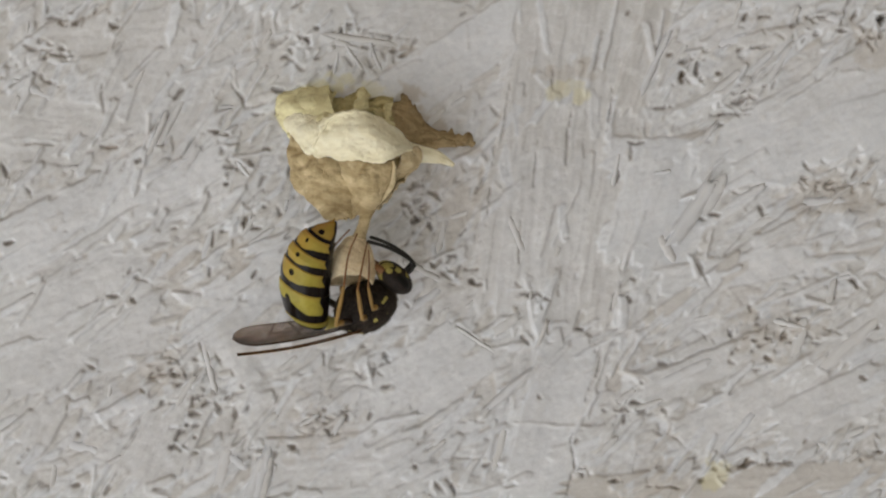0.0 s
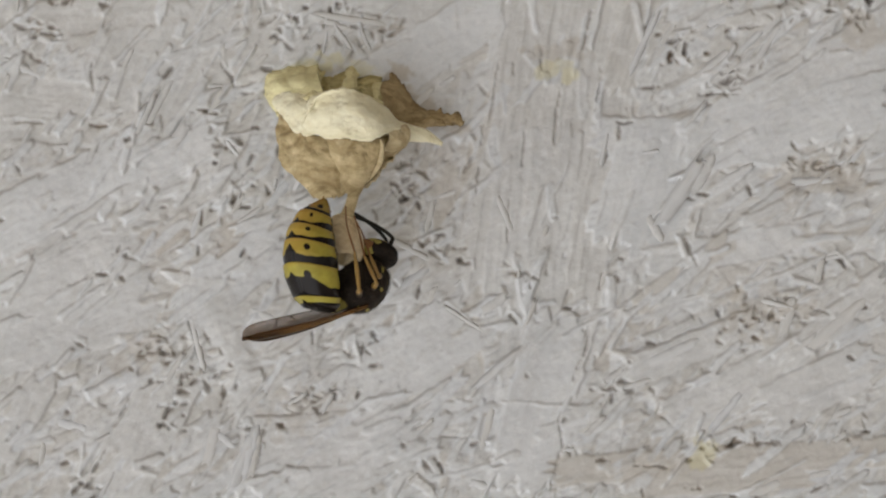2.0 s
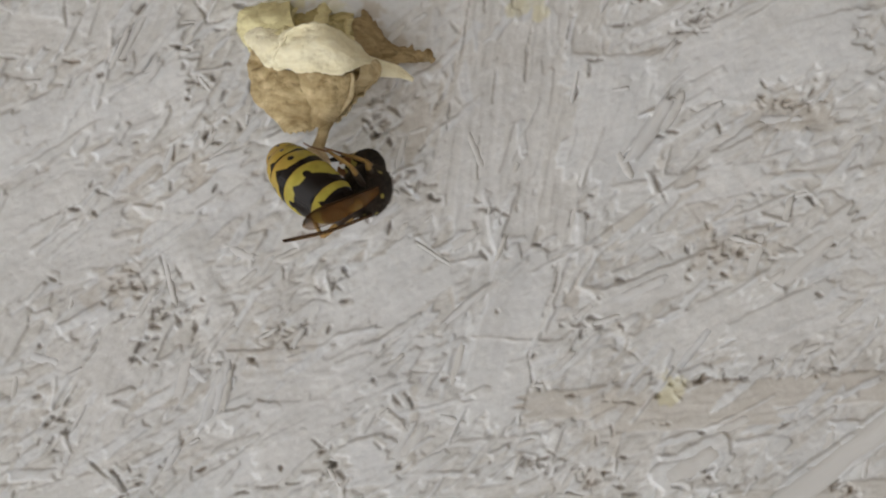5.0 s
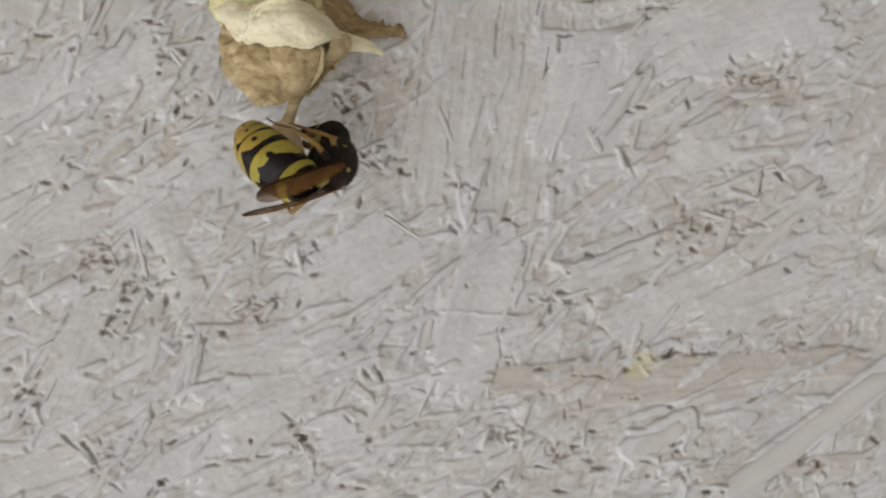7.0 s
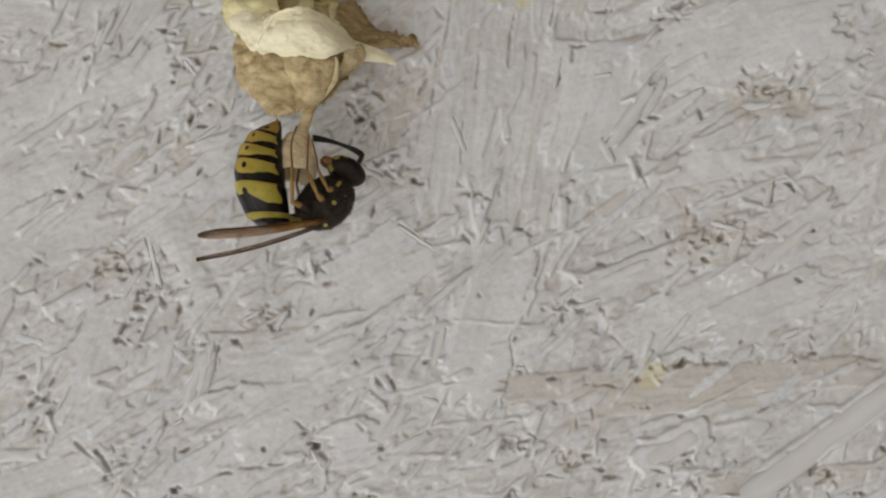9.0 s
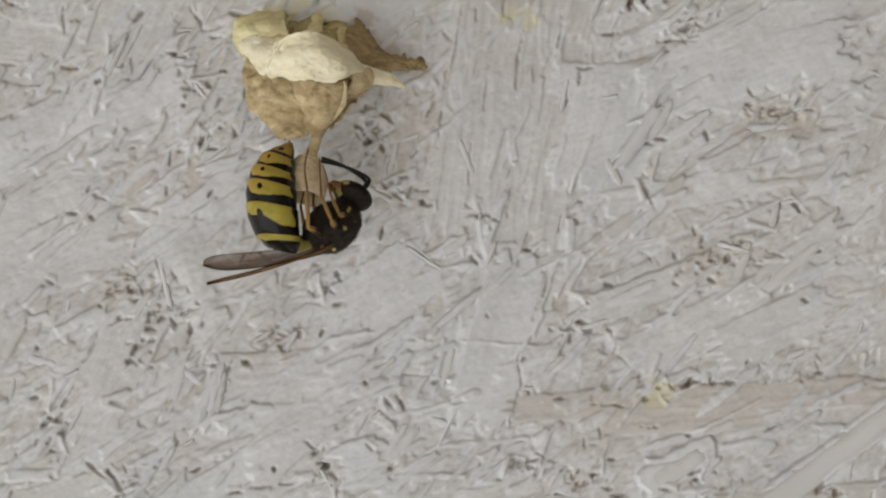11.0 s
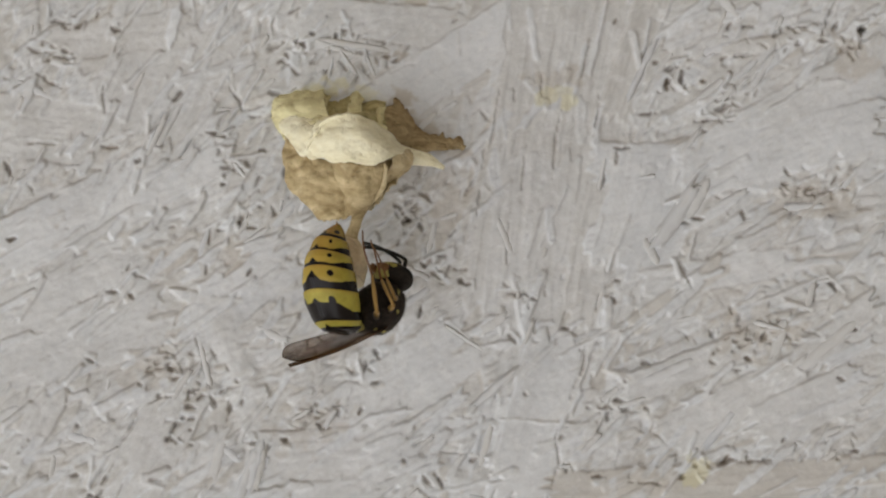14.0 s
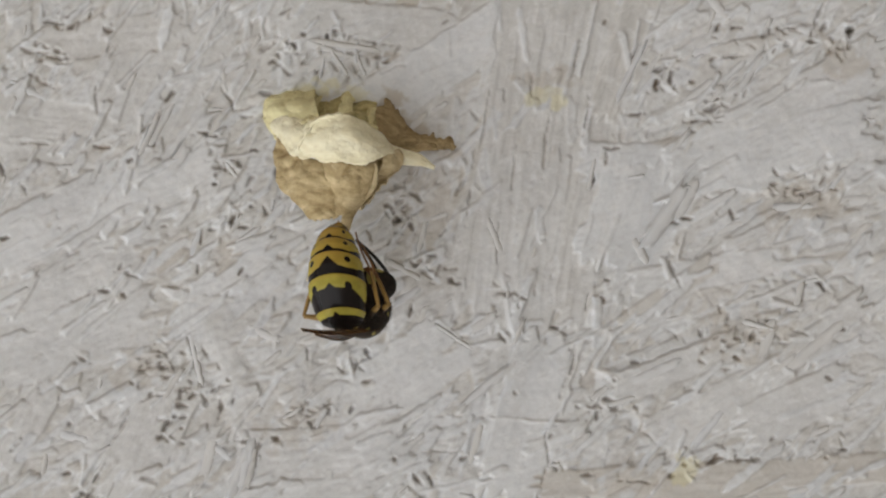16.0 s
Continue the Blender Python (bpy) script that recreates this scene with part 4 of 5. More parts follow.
def cell_mesh(top, foot, radius):
    """The first cell: an open paper cup on the stalk's end, mm."""
    n, ring = 22, 36
    a, b = Vector(top), Vector(foot)
    d = (b - a).normalized()
    e = d.cross(Vector((0, 1, 0))).normalized()
    g = d.cross(e)
    verts = []
    for inner in (0, 1):
        for i in range(n):
            u = i / (n - 1)
            r = radius * (0.30 + 0.70 * min(1, u * 1.7) ** 0.6) - 0.13 * inner
            for k in range(ring):
                w = 2 * math.pi * k / ring
                q = r * (1 + 0.05 * abs(math.cos(3 * w)))
                out = e * math.cos(w) + g * math.sin(w)
                front = max(0.0, -out.y * 0.8 + out.x * 0.45)
                run = u * (1 - 0.36 * front * u)
                p = a + (b - a) * (run if not inner else 0.08 + 0.92 * run) + out * q
                p += d * (0.10 * math.sin(2 * w + 0.5) + 0.16 * noise.noise((math.cos(w) * 2, math.sin(w) * 2, 3))) * u ** 3
                verts.append(p + 0.06 * noise.noise_vector(p * 1.5))
    m = n * ring
    faces = grid_faces(n, ring, True)
    faces += [tuple(m + i for i in reversed(q)) for q in faces]
    for k in range(ring):
        k2 = (k + 1) % ring
        faces.append(((n - 1) * ring + k, (n - 1) * ring + k2, m + (n - 1) * ring + k2, m + (n - 1) * ring + k))
    faces.append(tuple(range(ring)))
    return mesh_of("cell", scaled(verts), faces, CELLPAPER)


nest = thing("wasp_nest", "small unfinished cream and tan paper nest stuck to the board", "nest", pose(0, 0, 0))
paper("lower_sheet", [
    [(-12.88, -2.40, 11.33), (-10.96, -4.80, 8.69), (-7.33, -6.24, 7.98), (-4.76, -5.12, 8.14), (-2.19, -2.88, 9.23)],
    [(-13.17, -2.80, 7.94), (-11.12, -5.28, 6.55), (-7.88, -6.56, 5.66), (-4.94, -5.28, 6.59), (-2.28, -2.72, 7.77)],
    [(-12.69, -3.20, 5.49), (-10.91, -5.28, 4.62), (-8.26, -6.24, 3.94), (-6.08, -5.44, 4.89), (-3.82, -3.52, 6.17)],
    [(-11.17, -4.00, 3.97), (-9.84, -5.28, 3.08), (-8.46, -5.92, 2.79), (-7.02, -5.92, 3.38), (-5.53, -4.64, 4.57)],
], TAN, nest, label="tan papery lower sheet")
paper("front_flap", [
    [(-8.94, -6.10, 8.14), (-6.79, -7.84, 7.73), (-5.17, -7.92, 7.64), (-4.04, -7.20, 7.96)],
    [(-8.53, -6.30, 6.60), (-6.53, -8.16, 6.20), (-4.87, -8.00, 6.31), (-3.94, -7.20, 6.91)],
    [(-8.15, -6.10, 4.98), (-6.53, -7.84, 4.59), (-5.26, -7.52, 4.89), (-4.42, -6.88, 5.58)],
    [(-7.67, -5.70, 3.46), (-6.88, -7.04, 3.17), (-6.13, -6.88, 3.56), (-5.38, -6.40, 4.34)],
], TAN, nest, nu=36, nv=36, rough=0.16, ragged=0.15, label="tan papery flap with a pale edge")
paper("upper_sheet", [
    [(-11.34, -5.00, 8.49), (-9.14, -6.60, 8.10), (-6.79, -7.80, 7.78), (-4.41, -8.00, 7.93), (-2.63, -6.20, 8.88)],
    [(-10.92, -5.80, 9.71), (-8.97, -7.30, 9.93), (-6.79, -8.20, 9.90), (-4.42, -7.90, 9.26), (-2.54, -5.60, 9.05)],
    [(-10.26, -5.60, 11.26), (-8.78, -6.60, 11.79), (-7.23, -7.10, 12.06), (-5.33, -6.60, 11.52), (-2.95, -4.60, 9.63)],
], PALE, nest, rough=0.15, ragged=0.25, label="pale cream papery upper fold")
paper("inner_fold", [
    [(-13.48, -2.20, 10.65), (-12.28, -4.00, 9.40), (-11.12, -5.50, 8.27), (-9.74, -6.00, 8.07)],
    [(-13.69, -2.00, 11.35), (-12.29, -3.90, 10.96), (-10.95, -5.30, 10.60), (-9.17, -6.20, 10.37)],
    [(-13.09, -2.20, 12.03), (-11.54, -3.60, 11.91), (-10.04, -4.40, 11.82), (-8.49, -4.50, 12.11)],
], PALE, nest, nu=40, nv=44, rough=0.11, ragged=0.3, label="pale folded paper")
paper("side_flap", [
    [(-14.75, 0.20, 12.00), (-14.45, 0.25, 13.60), (-13.35, 0.25, 14.30), (-11.67, 0.25, 14.55), (-9.99, 0.25, 14.65)],
    [(-14.55, -0.35, 11.85), (-14.05, -0.70, 13.10), (-13.05, -0.95, 13.70), (-11.60, -1.05, 13.95), (-9.90, -1.10, 14.05)],
    [(-14.47, -1.00, 11.61), (-13.54, -2.00, 12.07), (-12.34, -2.60, 12.45), (-11.15, -3.00, 12.83), (-9.66, -3.30, 13.12)],
    [(-13.38, -2.08, 10.07), (-12.36, -2.90, 10.54), (-11.35, -3.50, 10.75), (-10.25, -4.10, 11.36), (-9.16, -4.64, 11.81)],
], LEMON, nest, ragged=0.7, rough=0.13, label="lemon-yellow sheet stuck to the board")
# faces up, away from the light; its shade is in the colour too
paper("top_sheet", [
    [(-10.49, 0.20, 14.08), (-9.10, 0.20, 13.79), (-7.61, 0.20, 14.00), (-6.12, 0.20, 13.71), (-4.33, 0.20, 13.62)],
    [(-10.19, -1.50, 12.88), (-8.99, -2.00, 12.95), (-7.71, -2.20, 12.95), (-6.24, -2.00, 12.77), (-4.39, -1.60, 12.52)],
    [(-10.26, -3.80, 11.46), (-8.97, -4.40, 11.83), (-7.60, -4.80, 12.00), (-6.16, -4.40, 11.65), (-4.23, -3.60, 10.74)],
], OLIVE_SHADE, nest, rough=0.5, ragged=0.9, label="cockled olive sheet gripping the board, darkened for its shade")
paper("pale_tongue", [
    [(-3.90, -5.20, 9.78), (-2.32, -4.20, 9.40), (-0.52, -3.36, 8.92), (1.04, -2.88, 7.74)],
    [(-3.70, -5.40, 8.62), (-2.17, -4.30, 8.58), (-0.52, -3.44, 8.29), (1.00, -2.88, 7.69)],
    [(-3.43, -3.84, 7.52), (-1.98, -3.52, 7.85), (-0.42, -3.20, 7.80), (0.95, -2.80, 7.50)],
], PALE, nest, nu=16, nv=30, ragged=0.06, rough=0.08)
paper("brown_sheet", [
    [(-4.91, -0.30, 12.80), (-3.72, -0.60, 13.37), (-2.74, -0.40, 13.20), (-1.84, -0.30, 11.92), (-0.45, -0.30, 10.85), (1.14, -0.30, 10.36), (2.93, 0.00, 9.79)],
    [(-4.54, -2.60, 11.35), (-3.48, -1.90, 11.58), (-2.60, -1.40, 11.51), (-1.72, -0.95, 10.56), (-0.64, -0.55, 10.10), (1.04, -0.30, 9.90), (2.83, -0.10, 9.59)],
    [(-4.12, -4.00, 10.04), (-3.26, -2.80, 9.50), (-2.29, -1.70, 9.35), (-1.51, -1.00, 9.29), (-0.43, -0.40, 9.28), (1.05, -0.10, 9.42), (2.64, 0.10, 9.45)],
], BROWN, nest, nu=40, nv=80, ragged=0.9, rough=0.22, thick=0.08, label="ragged brown sheet edge on the board")
paper("torn_tab", [
    [(-3.68, -6.40, 8.77), (-2.73, -5.80, 8.90), (-1.87, -4.90, 8.80)],
    [(-3.58, -6.40, 7.90), (-2.63, -5.90, 7.83), (-1.82, -4.70, 7.89)],
    [(-3.97, -6.00, 6.96), (-3.11, -5.30, 6.79), (-2.21, -4.40, 7.22)],
], CREAM, nest, nu=20, nv=20, ragged=0.3, rough=0.14)
paper("torn_tab", [
    [(-4.07, -2.00, 11.87), (-3.90, -1.00, 13.01), (-3.43, -0.30, 13.87)],
    [(-3.67, -2.00, 11.77), (-3.50, -1.10, 12.80), (-3.13, -0.40, 13.56)],
    [(-3.29, -1.80, 11.59), (-3.16, -1.00, 12.52), (-2.93, -0.30, 13.27)],
], BROWN, nest, nu=12, nv=16, ragged=0.3)
paper("torn_tab", [
    [(-2.00, -2.20, 9.46), (-0.63, -1.60, 9.79), (1.14, -1.00, 9.83)],
    [(-1.80, -2.30, 9.06), (-0.53, -1.70, 9.39), (1.24, -1.00, 9.54)],
    [(-1.51, -2.00, 8.69), (-0.33, -1.40, 9.11), (1.34, -0.80, 9.25)],
], BROWN, nest, nu=12, nv=20, ragged=0.3)
paper("side_sheet", [
    [(-1.99, -3.36, 9.21), (-2.17, -3.36, 7.65), (-3.71, -3.84, 5.97), (-5.41, -4.96, 3.79)],
    [(-2.20, -1.92, 9.18), (-2.78, -1.92, 7.70), (-4.32, -2.56, 6.20), (-5.92, -4.32, 4.09)],
    [(-4.11, 0.20, 9.26), (-4.60, 0.20, 8.37), (-5.81, -0.48, 7.34), (-6.92, -3.52, 5.03)],
], CREAM, nest, label="tan papery sheet behind")
paper("torn_tab", [
    [(-11.27, 0.10, 13.77), (-10.44, 0.10, 14.47), (-9.34, 0.10, 13.98)],
    [(-10.85, -2.10, 12.88), (-10.11, -2.30, 13.07), (-9.62, -2.20, 12.94)],
    [(-11.12, -4.20, 11.58), (-10.02, -4.70, 11.66), (-9.07, -4.40, 11.58)],
], LEMON, nest, nu=26, nv=30, ragged=1.1, rough=0.22)
paper("torn_tab", [
    [(-8.00, 0.10, 13.94), (-7.21, 0.10, 14.64), (-6.17, 0.10, 14.15)],
    [(-7.62, -2.10, 13.00), (-6.92, -2.30, 13.19), (-6.49, -2.20, 13.05)],
    [(-7.91, -4.20, 11.70), (-6.88, -4.70, 11.77), (-5.97, -4.40, 11.70)],
], LEMON, nest, nu=26, nv=30, ragged=1.1, rough=0.24)
paper("torn_tab", [
    [(-5.92, 0.10, 13.31), (-5.18, 0.10, 14.01), (-4.18, 0.10, 13.52)],
    [(-5.55, -2.10, 12.23), (-4.91, -2.30, 12.42), (-4.52, -2.20, 12.28)],
    [(-5.87, -4.20, 10.79), (-4.89, -4.70, 10.87), (-4.02, -4.40, 10.79)],
], LEMON, nest, nu=26, nv=30, ragged=1.1, rough=0.3)
v, f = tube([(-11.22, -5.40, 8.57), (-10.81, -6.00, 9.70), (-10.03, -6.30, 10.84), (-8.95, -6.90, 11.58), (-7.41, -7.30, 11.90), (-5.70, -6.90, 11.50), (-3.99, -5.80, 10.33)], [0.06, 0.13, 0.18, 0.14, 0.17, 0.12, 0.05], 60, 12)
v = [p + 0.22 * noise.noise_vector(p * 1.6) for p in v]
part("rolled_rim", mesh_of("rolled_rim", scaled(v), f, PALE), nest, "wrinkled pale rim")
v, f = tube([(-4.23, -7.50, 7.85), (-4.03, -7.50, 6.95), (-4.27, -7.30, 5.86), (-4.79, -7.10, 4.90), (-5.46, -6.70, 4.14)], [0.1, 0.2, 0.24, 0.2, 0.1], 40, 10)
v = [p + 0.1 * noise.noise_vector(p * 1.3) for p in v]
part("rolled_rim", mesh_of("rolled_rim", scaled(v), f, CREAM), nest)
v, f = tube([(-4.84, -5.44, 6.58), (-5.78, -6.08, 4.97), (-6.42, -6.56, 3.37), (-6.70, -6.72, 2.31), (-6.97, -6.80, 1.35), (-7.26, -6.80, 0.49)], [1.1, 0.9, 0.58, 0.46, 0.6, 1.15], 30, 18)
v = [p + 0.10 * noise.noise_vector(p * 1.4) for p in v]
part("stalk", mesh_of("stalk", scaled(v), f, TAN), nest, "twisted papery stalk")
CELL_ENDS = [(-7.12, -6.80, 1.35), (-7.95, -6.70, -2.95)]
part("cell", cell_mesh(*CELL_ENDS, 2.0), nest, "pale open paper cell")


# ---------------------------------------------------------------- the wasp
HOME = pose(-7.23 * MM, -7.20 * MM, -1.04 * MM)
wasp = thing("wasp", "yellow and black striped wasp curled round the nest's cell", "wasp", HOME)


def blob(centre, radii, turn, n=28, ring=36):
    """Verts and faces of a rounded body; turn in degrees about the y axis (long axis x)."""
    verts, faces = [], []
    m = Matrix.Rotation(radians(-turn), 3, "Y")
    for i in range(n):
        a = math.pi * i / (n - 1)
        for k in range(ring):
            w = 2 * math.pi * k / ring
            p = Vector((-math.cos(a) * radii[0], math.sin(a) * math.cos(w) * radii[1], math.sin(a) * math.sin(w) * radii[2]))
            verts.append(Vector(centre) + m @ p)
    return verts, grid_faces(n, ring, True)


PROFILE_Z = [0, 0.06, 0.16, 0.32, 0.5, 0.68, 0.83, 0.94, 1.0]
DORSAL = [-2.9, -4.7, -5.7, -6.2, -6.25, -5.75, -4.75, -3.5, -2.4]
VENTRAL = [-2.2, -2.05, -2.0, -2.1, -2.15, -2.15, -2.1, -2.0, -2.1]
BREADTH = [0.5, 1.65, 2.1, 2.38, 2.36, 2.05, 1.5, 0.8, 0.1]
WAIST = Vector((-1.7, 0, -4.9))


def abdomen_ring(s, ring=64, swell=0.0):
    d, v, w = (np.interp(s, PROFILE_Z, t) for t in (DORSAL, VENTRAL, BREADTH))
    c, a = (d + v) / 2, (v - d) / 2 + swell
    w = w + swell
    lean = (0.05 + 0.42 * s) * min(1, max(0, (1 - s) / 0.12))
    sag = 0.22 * min(1, max(0, (1 - s) / 0.2)) * min(1, s / 0.2)
    out = []
    for k in range(ring):
        t = 2 * math.pi * k / ring
        x = c - a * math.cos(t)
        out.append((x, w * math.sin(t), -5.55 + 9.6 * s - lean * (x - c) - sag * math.sin(t) ** 2))
    return out


def ease(x, width):
    """0 to 1 across zero, as soft as width."""
    return min(1.0, max(0.0, 0.5 + x / width))


def tergite(i, s0, s1):
    """One plate of the abdomen, slipped over the next; black marks by plate."""
    n, ring = 30, 120
    verts, mark, rust = [], [], []
    for j in range(n):
        u = j / (n - 1)
        s = s0 + (s1 - s0) * u
        verts += abdomen_ring(s, ring, 0.03 + 0.12 * u - (0.16 if j == n - 1 else 0))
        for k in range(ring):
            turn = 360 * k / ring
            phi = abs(turn - 360 if turn > 180 else turn)
            wob = 0.03 * noise.noise((math.cos(radians(turn)) * 3, math.sin(radians(turn)) * 3, i * 2.1))
            if i == 0:
                m = ease(0.60 + 0.2 * max(0, 1 - phi / 9) + wob - u, 0.08)
            elif i == 1:
                top = 0.60 + 0.13 * max(0, 1 - phi / 11) - 0.22 * ease(phi - 66, 34)
                m = ease(top + wob - u, 0.06)
                m = max(m, ease(1 - ((u - 0.66) / 0.12) ** 2 - ((phi - 38) / 8) ** 2, 0.5))
            elif i < 5:
                thin = (0.36, 0.25, 0.23)[i - 2] + (0.15, 0.27, 0.30)[i - 2] * ease(phi - 58, 34) + 0.05 * math.sin(radians(phi) * 4)
                m = ease(thin + (0.42, 0.3, 0.25)[i - 2] * max(0, 1 - phi / (20, 13, 11)[i - 2]) + wob - u, 0.08)
                m = max(m, ease(1 - ((u - 0.70) / 0.12) ** 2 - ((phi - 42) / (8 - i * 0.6)) ** 2, 0.6))
            else:
                m = max(ease(0.30 - u, 0.08), ease(10 - phi, 4) * ease(0.5 - u, 0.1), ease(1 - ((u - 0.5) / 0.12) ** 2 - ((phi - 60) / 14) ** 2, 0.6))
            if i:
                m = max(m, 0.95 * ease(phi - 122 + 6 * math.sin(9 * u), 12))
            if i == 5:
                m = max(m, 0.46)
            mark.append(m)
            rust.append(min(1.0, (0.0, 0.02, 0.06, 0.12, 0.24, 0.55)[i] + 0.2 * ease(phi - 110, 30) * (i > 1) + 0.40 * ease(48 - phi, 50) * (i > 1) + 0.3 * ease(u - 0.9, 0.12)))
    faces = grid_faces(n, ring, True)
    if i == 5:
        verts.append((-2.2, 0, -5.55 + 9.6 * 1.03))
        mark.append(0.0), rust.append(0.9)
        faces += [((n - 1) * ring + k, (n - 1) * ring + (k + 1) % ring, len(verts) - 1) for k in range(ring)]
    me = mesh_of("tergite", [(Vector(v) - WAIST) * MM for v in verts], faces, STRIPED)
    paint_values(me, "mark", mark)
    paint_values(me, "rusty", rust)
    return me


PLATES = [(0.0, 0.145), (0.115, 0.415), (0.385, 0.61), (0.585, 0.74), (0.715, 0.865), (0.84, 1.0)]
abdomen = part("abdomen", tergite(0, *PLATES[0]), wasp, "yellow abdomen with black bands and dots", pose(*(WAIST * MM)))
for i in range(1, 6):
    part("tergite", tergite(i, *PLATES[i]), abdomen)


def marked(name, verts, faces, mat, test, origin=(0, 0, 0)):
    me = mesh_of(name, [(Vector(v) - Vector(origin)) * MM for v in verts], faces, mat)
    paint_values(me, "mark", [1.0 if test(Vector(v)) else 0.0 for v in verts])
    return me


def thorax_black(p):
    spots = any((p - Vector(q)).length < r for q, r in (((1.6, -2.1, -3.9), 0.2), ((1.6, 2.1, -3.9), 0.2), ((-0.3, -1.1, -5.4), 0.22), ((-0.3, 1.1, -5.4), 0.22), ((2.6, -1.7, -3.3), 0.15), ((2.6, 1.7, -3.3), 0.15), ((0.9, -0.9, -5.55), 0.2), ((0.9, 0.9, -5.55), 0.2), ((2.9, -1.3, -2.3), 0.18), ((2.9, 1.3, -2.3), 0.18), ((2.1, -1.95, -2.35), 0.17), ((2.3, -1.85, -2.15), 0.22), ((2.5, -1.72, -1.95), 0.24), ((2.72, -1.52, -1.78), 0.2), ((2.1, 1.95, -2.35), 0.17), ((2.3, 1.85, -2.15), 0.22), ((2.5, 1.72, -1.95), 0.24), ((2.72, 1.52, -1.78), 0.2)))
    return not spots


v, f = blob((1.25, 0, -3.45), (2.75, 2.2, 2.15), 31, 110, 130)
v = [p + (p - Vector((1.25, 0, -3.45))).normalized() * 0.12 * noise.noise(p * 1.1) for p in v]
thorax = part("thorax", marked("thorax", v, f, DOWNY, thorax_black), wasp, "downy black thorax with small yellow marks")
part("waist", mesh_of("waist", scaled(tube([(-0.6, 0, -4.6), (-1.3, 0, -4.95), (-2.1, 0, -4.9)], [0.6, 0.42, 0.7], 10, 14)[0]), tube([(-0.6, 0, -4.6), (-1.3, 0, -4.95), (-2.1, 0, -4.9)], [0.6, 0.42, 0.7], 10, 14)[1], DOWNY), thorax)


def fuzz(name, verts, centre, count, length, mat, parent):
    """Short down standing off a body: thin three-sided spikes in one mesh."""
    pick = np.random.default_rng(5)
    out, faces = [], []
    for _ in range(count):
        p = verts[int(pick.integers(len(verts)))]
        d = (p - Vector(centre)).normalized() + Vector(pick.normal(0, 0.35, 3))
        a = d.cross(Vector((0.3, 0.5, 0.8))).normalized() * 0.022
        b = d.cross(a).normalized() * 0.022
        n = len(out)
        out += [p - d * 0.05 + a, p - d * 0.05 - a * 0.5 + b, p - d * 0.05 - a * 0.5 - b, p + d * length * pick.uniform(0.5, 1.0)]
        faces += [(n, n + 1, n + 3), (n + 1, n + 2, n + 3), (n + 2, n, n + 3)]
    me = mesh_of(name, scaled(out), faces, mat)
    paint_values(me, "mark", [1.0] * len(out))
    return tagged(part(name, me, parent, "short brown down"), kind="stuff")


fuzz("down", v, (1.25, 0, -3.45), 5200, 0.20, FUZZ, thorax)
NECK = Vector((3.3, 0, -2.0))
FACE = Vector((3.45, 0, -0.75))


def face_black(p):
    q = Matrix.Rotation(radians(-35), 3, "Y") @ (p - FACE)
    shield = q.x < -1.05 and 0.14 < abs(p.y) < 0.9
    cheek = 0.7 < abs(p.y) < 1.3 and (-0.85 < q.x < -0.35 or 0.15 < q.x < 0.5) and q.z > 0
    patch = any((Vector((p.x, -abs(p.y), p.z)) - Vector(c)).length < r for c, r in (((2.45, -1.3, 0.4), 0.38), ((3.3, -1.2, 0.3), 0.27), ((4.3, -0.95, -0.15), 0.22)))
    return not (shield or cheek or patch)


v, f = blob(FACE, (1.8, 1.95, 1.1), -35, 90, 110)
head = part("head", marked("head", v, f, DOWNY, face_black, NECK), wasp, "black head with a yellow face", pose(*(NECK * MM)))
for side in (-1, 1):
    v, f = blob(FACE + Vector((0.15, side * 1.36, 0.10)), (0.98, 0.60, 0.56), -38, 24, 28)
    part("eye", marked("eye", v, f, EYE, lambda p: True, NECK), head)
    v, f = tube([FACE + Vector(q) for q in ((-1.35, side * 0.7, 0.75), (-1.8, side * 0.55, 1.05), (-2.05, side * 0.15, 1.2))], [0.36, 0.28, 0.08], 10, 10)
    part("mandible", marked("mandible", v, f, FOOT, lambda p: False, NECK), head)

HORN_ROOT = Vector((4.15, 0.36, -0.5))


def antenna_mesh():
    """Elbowed: a short shaft, then a whip of beads."""
    whip = spline([(0.85, 0, 1.1), (0.2, 0.1, 1.6), (-1.1, 0.2, 2.2), (-2.4, 0.3, 2.6), (-3.5, 0.35, 2.8)], 40)
    radii = [0.155 + 0.02 * math.sin(i * 2.4) for i in range(40)]
    v, f = tube([(0, 0, 0), (0.5, 0, 0.5), (0.85, 0, 1.1)], [0.16, 0.2, 0.18], 10, 10)
    v2, f2 = tube(whip, radii[:39] + [0.08], 60, 10)
    f = f + [tuple(i + len(v) for i in q) for q in f2]
    return marked("antenna", v + v2, f, HORN, lambda p: True)


HORN_MESH = antenna_mesh()
antennae = []
for s in (-1, 1):
    p = (Vector((HORN_ROOT.x, s * HORN_ROOT.y, HORN_ROOT.z)) - NECK) * MM
    antennae.append(part("antenna", HORN_MESH, head, "black elbowed antenna", pose(*p)))


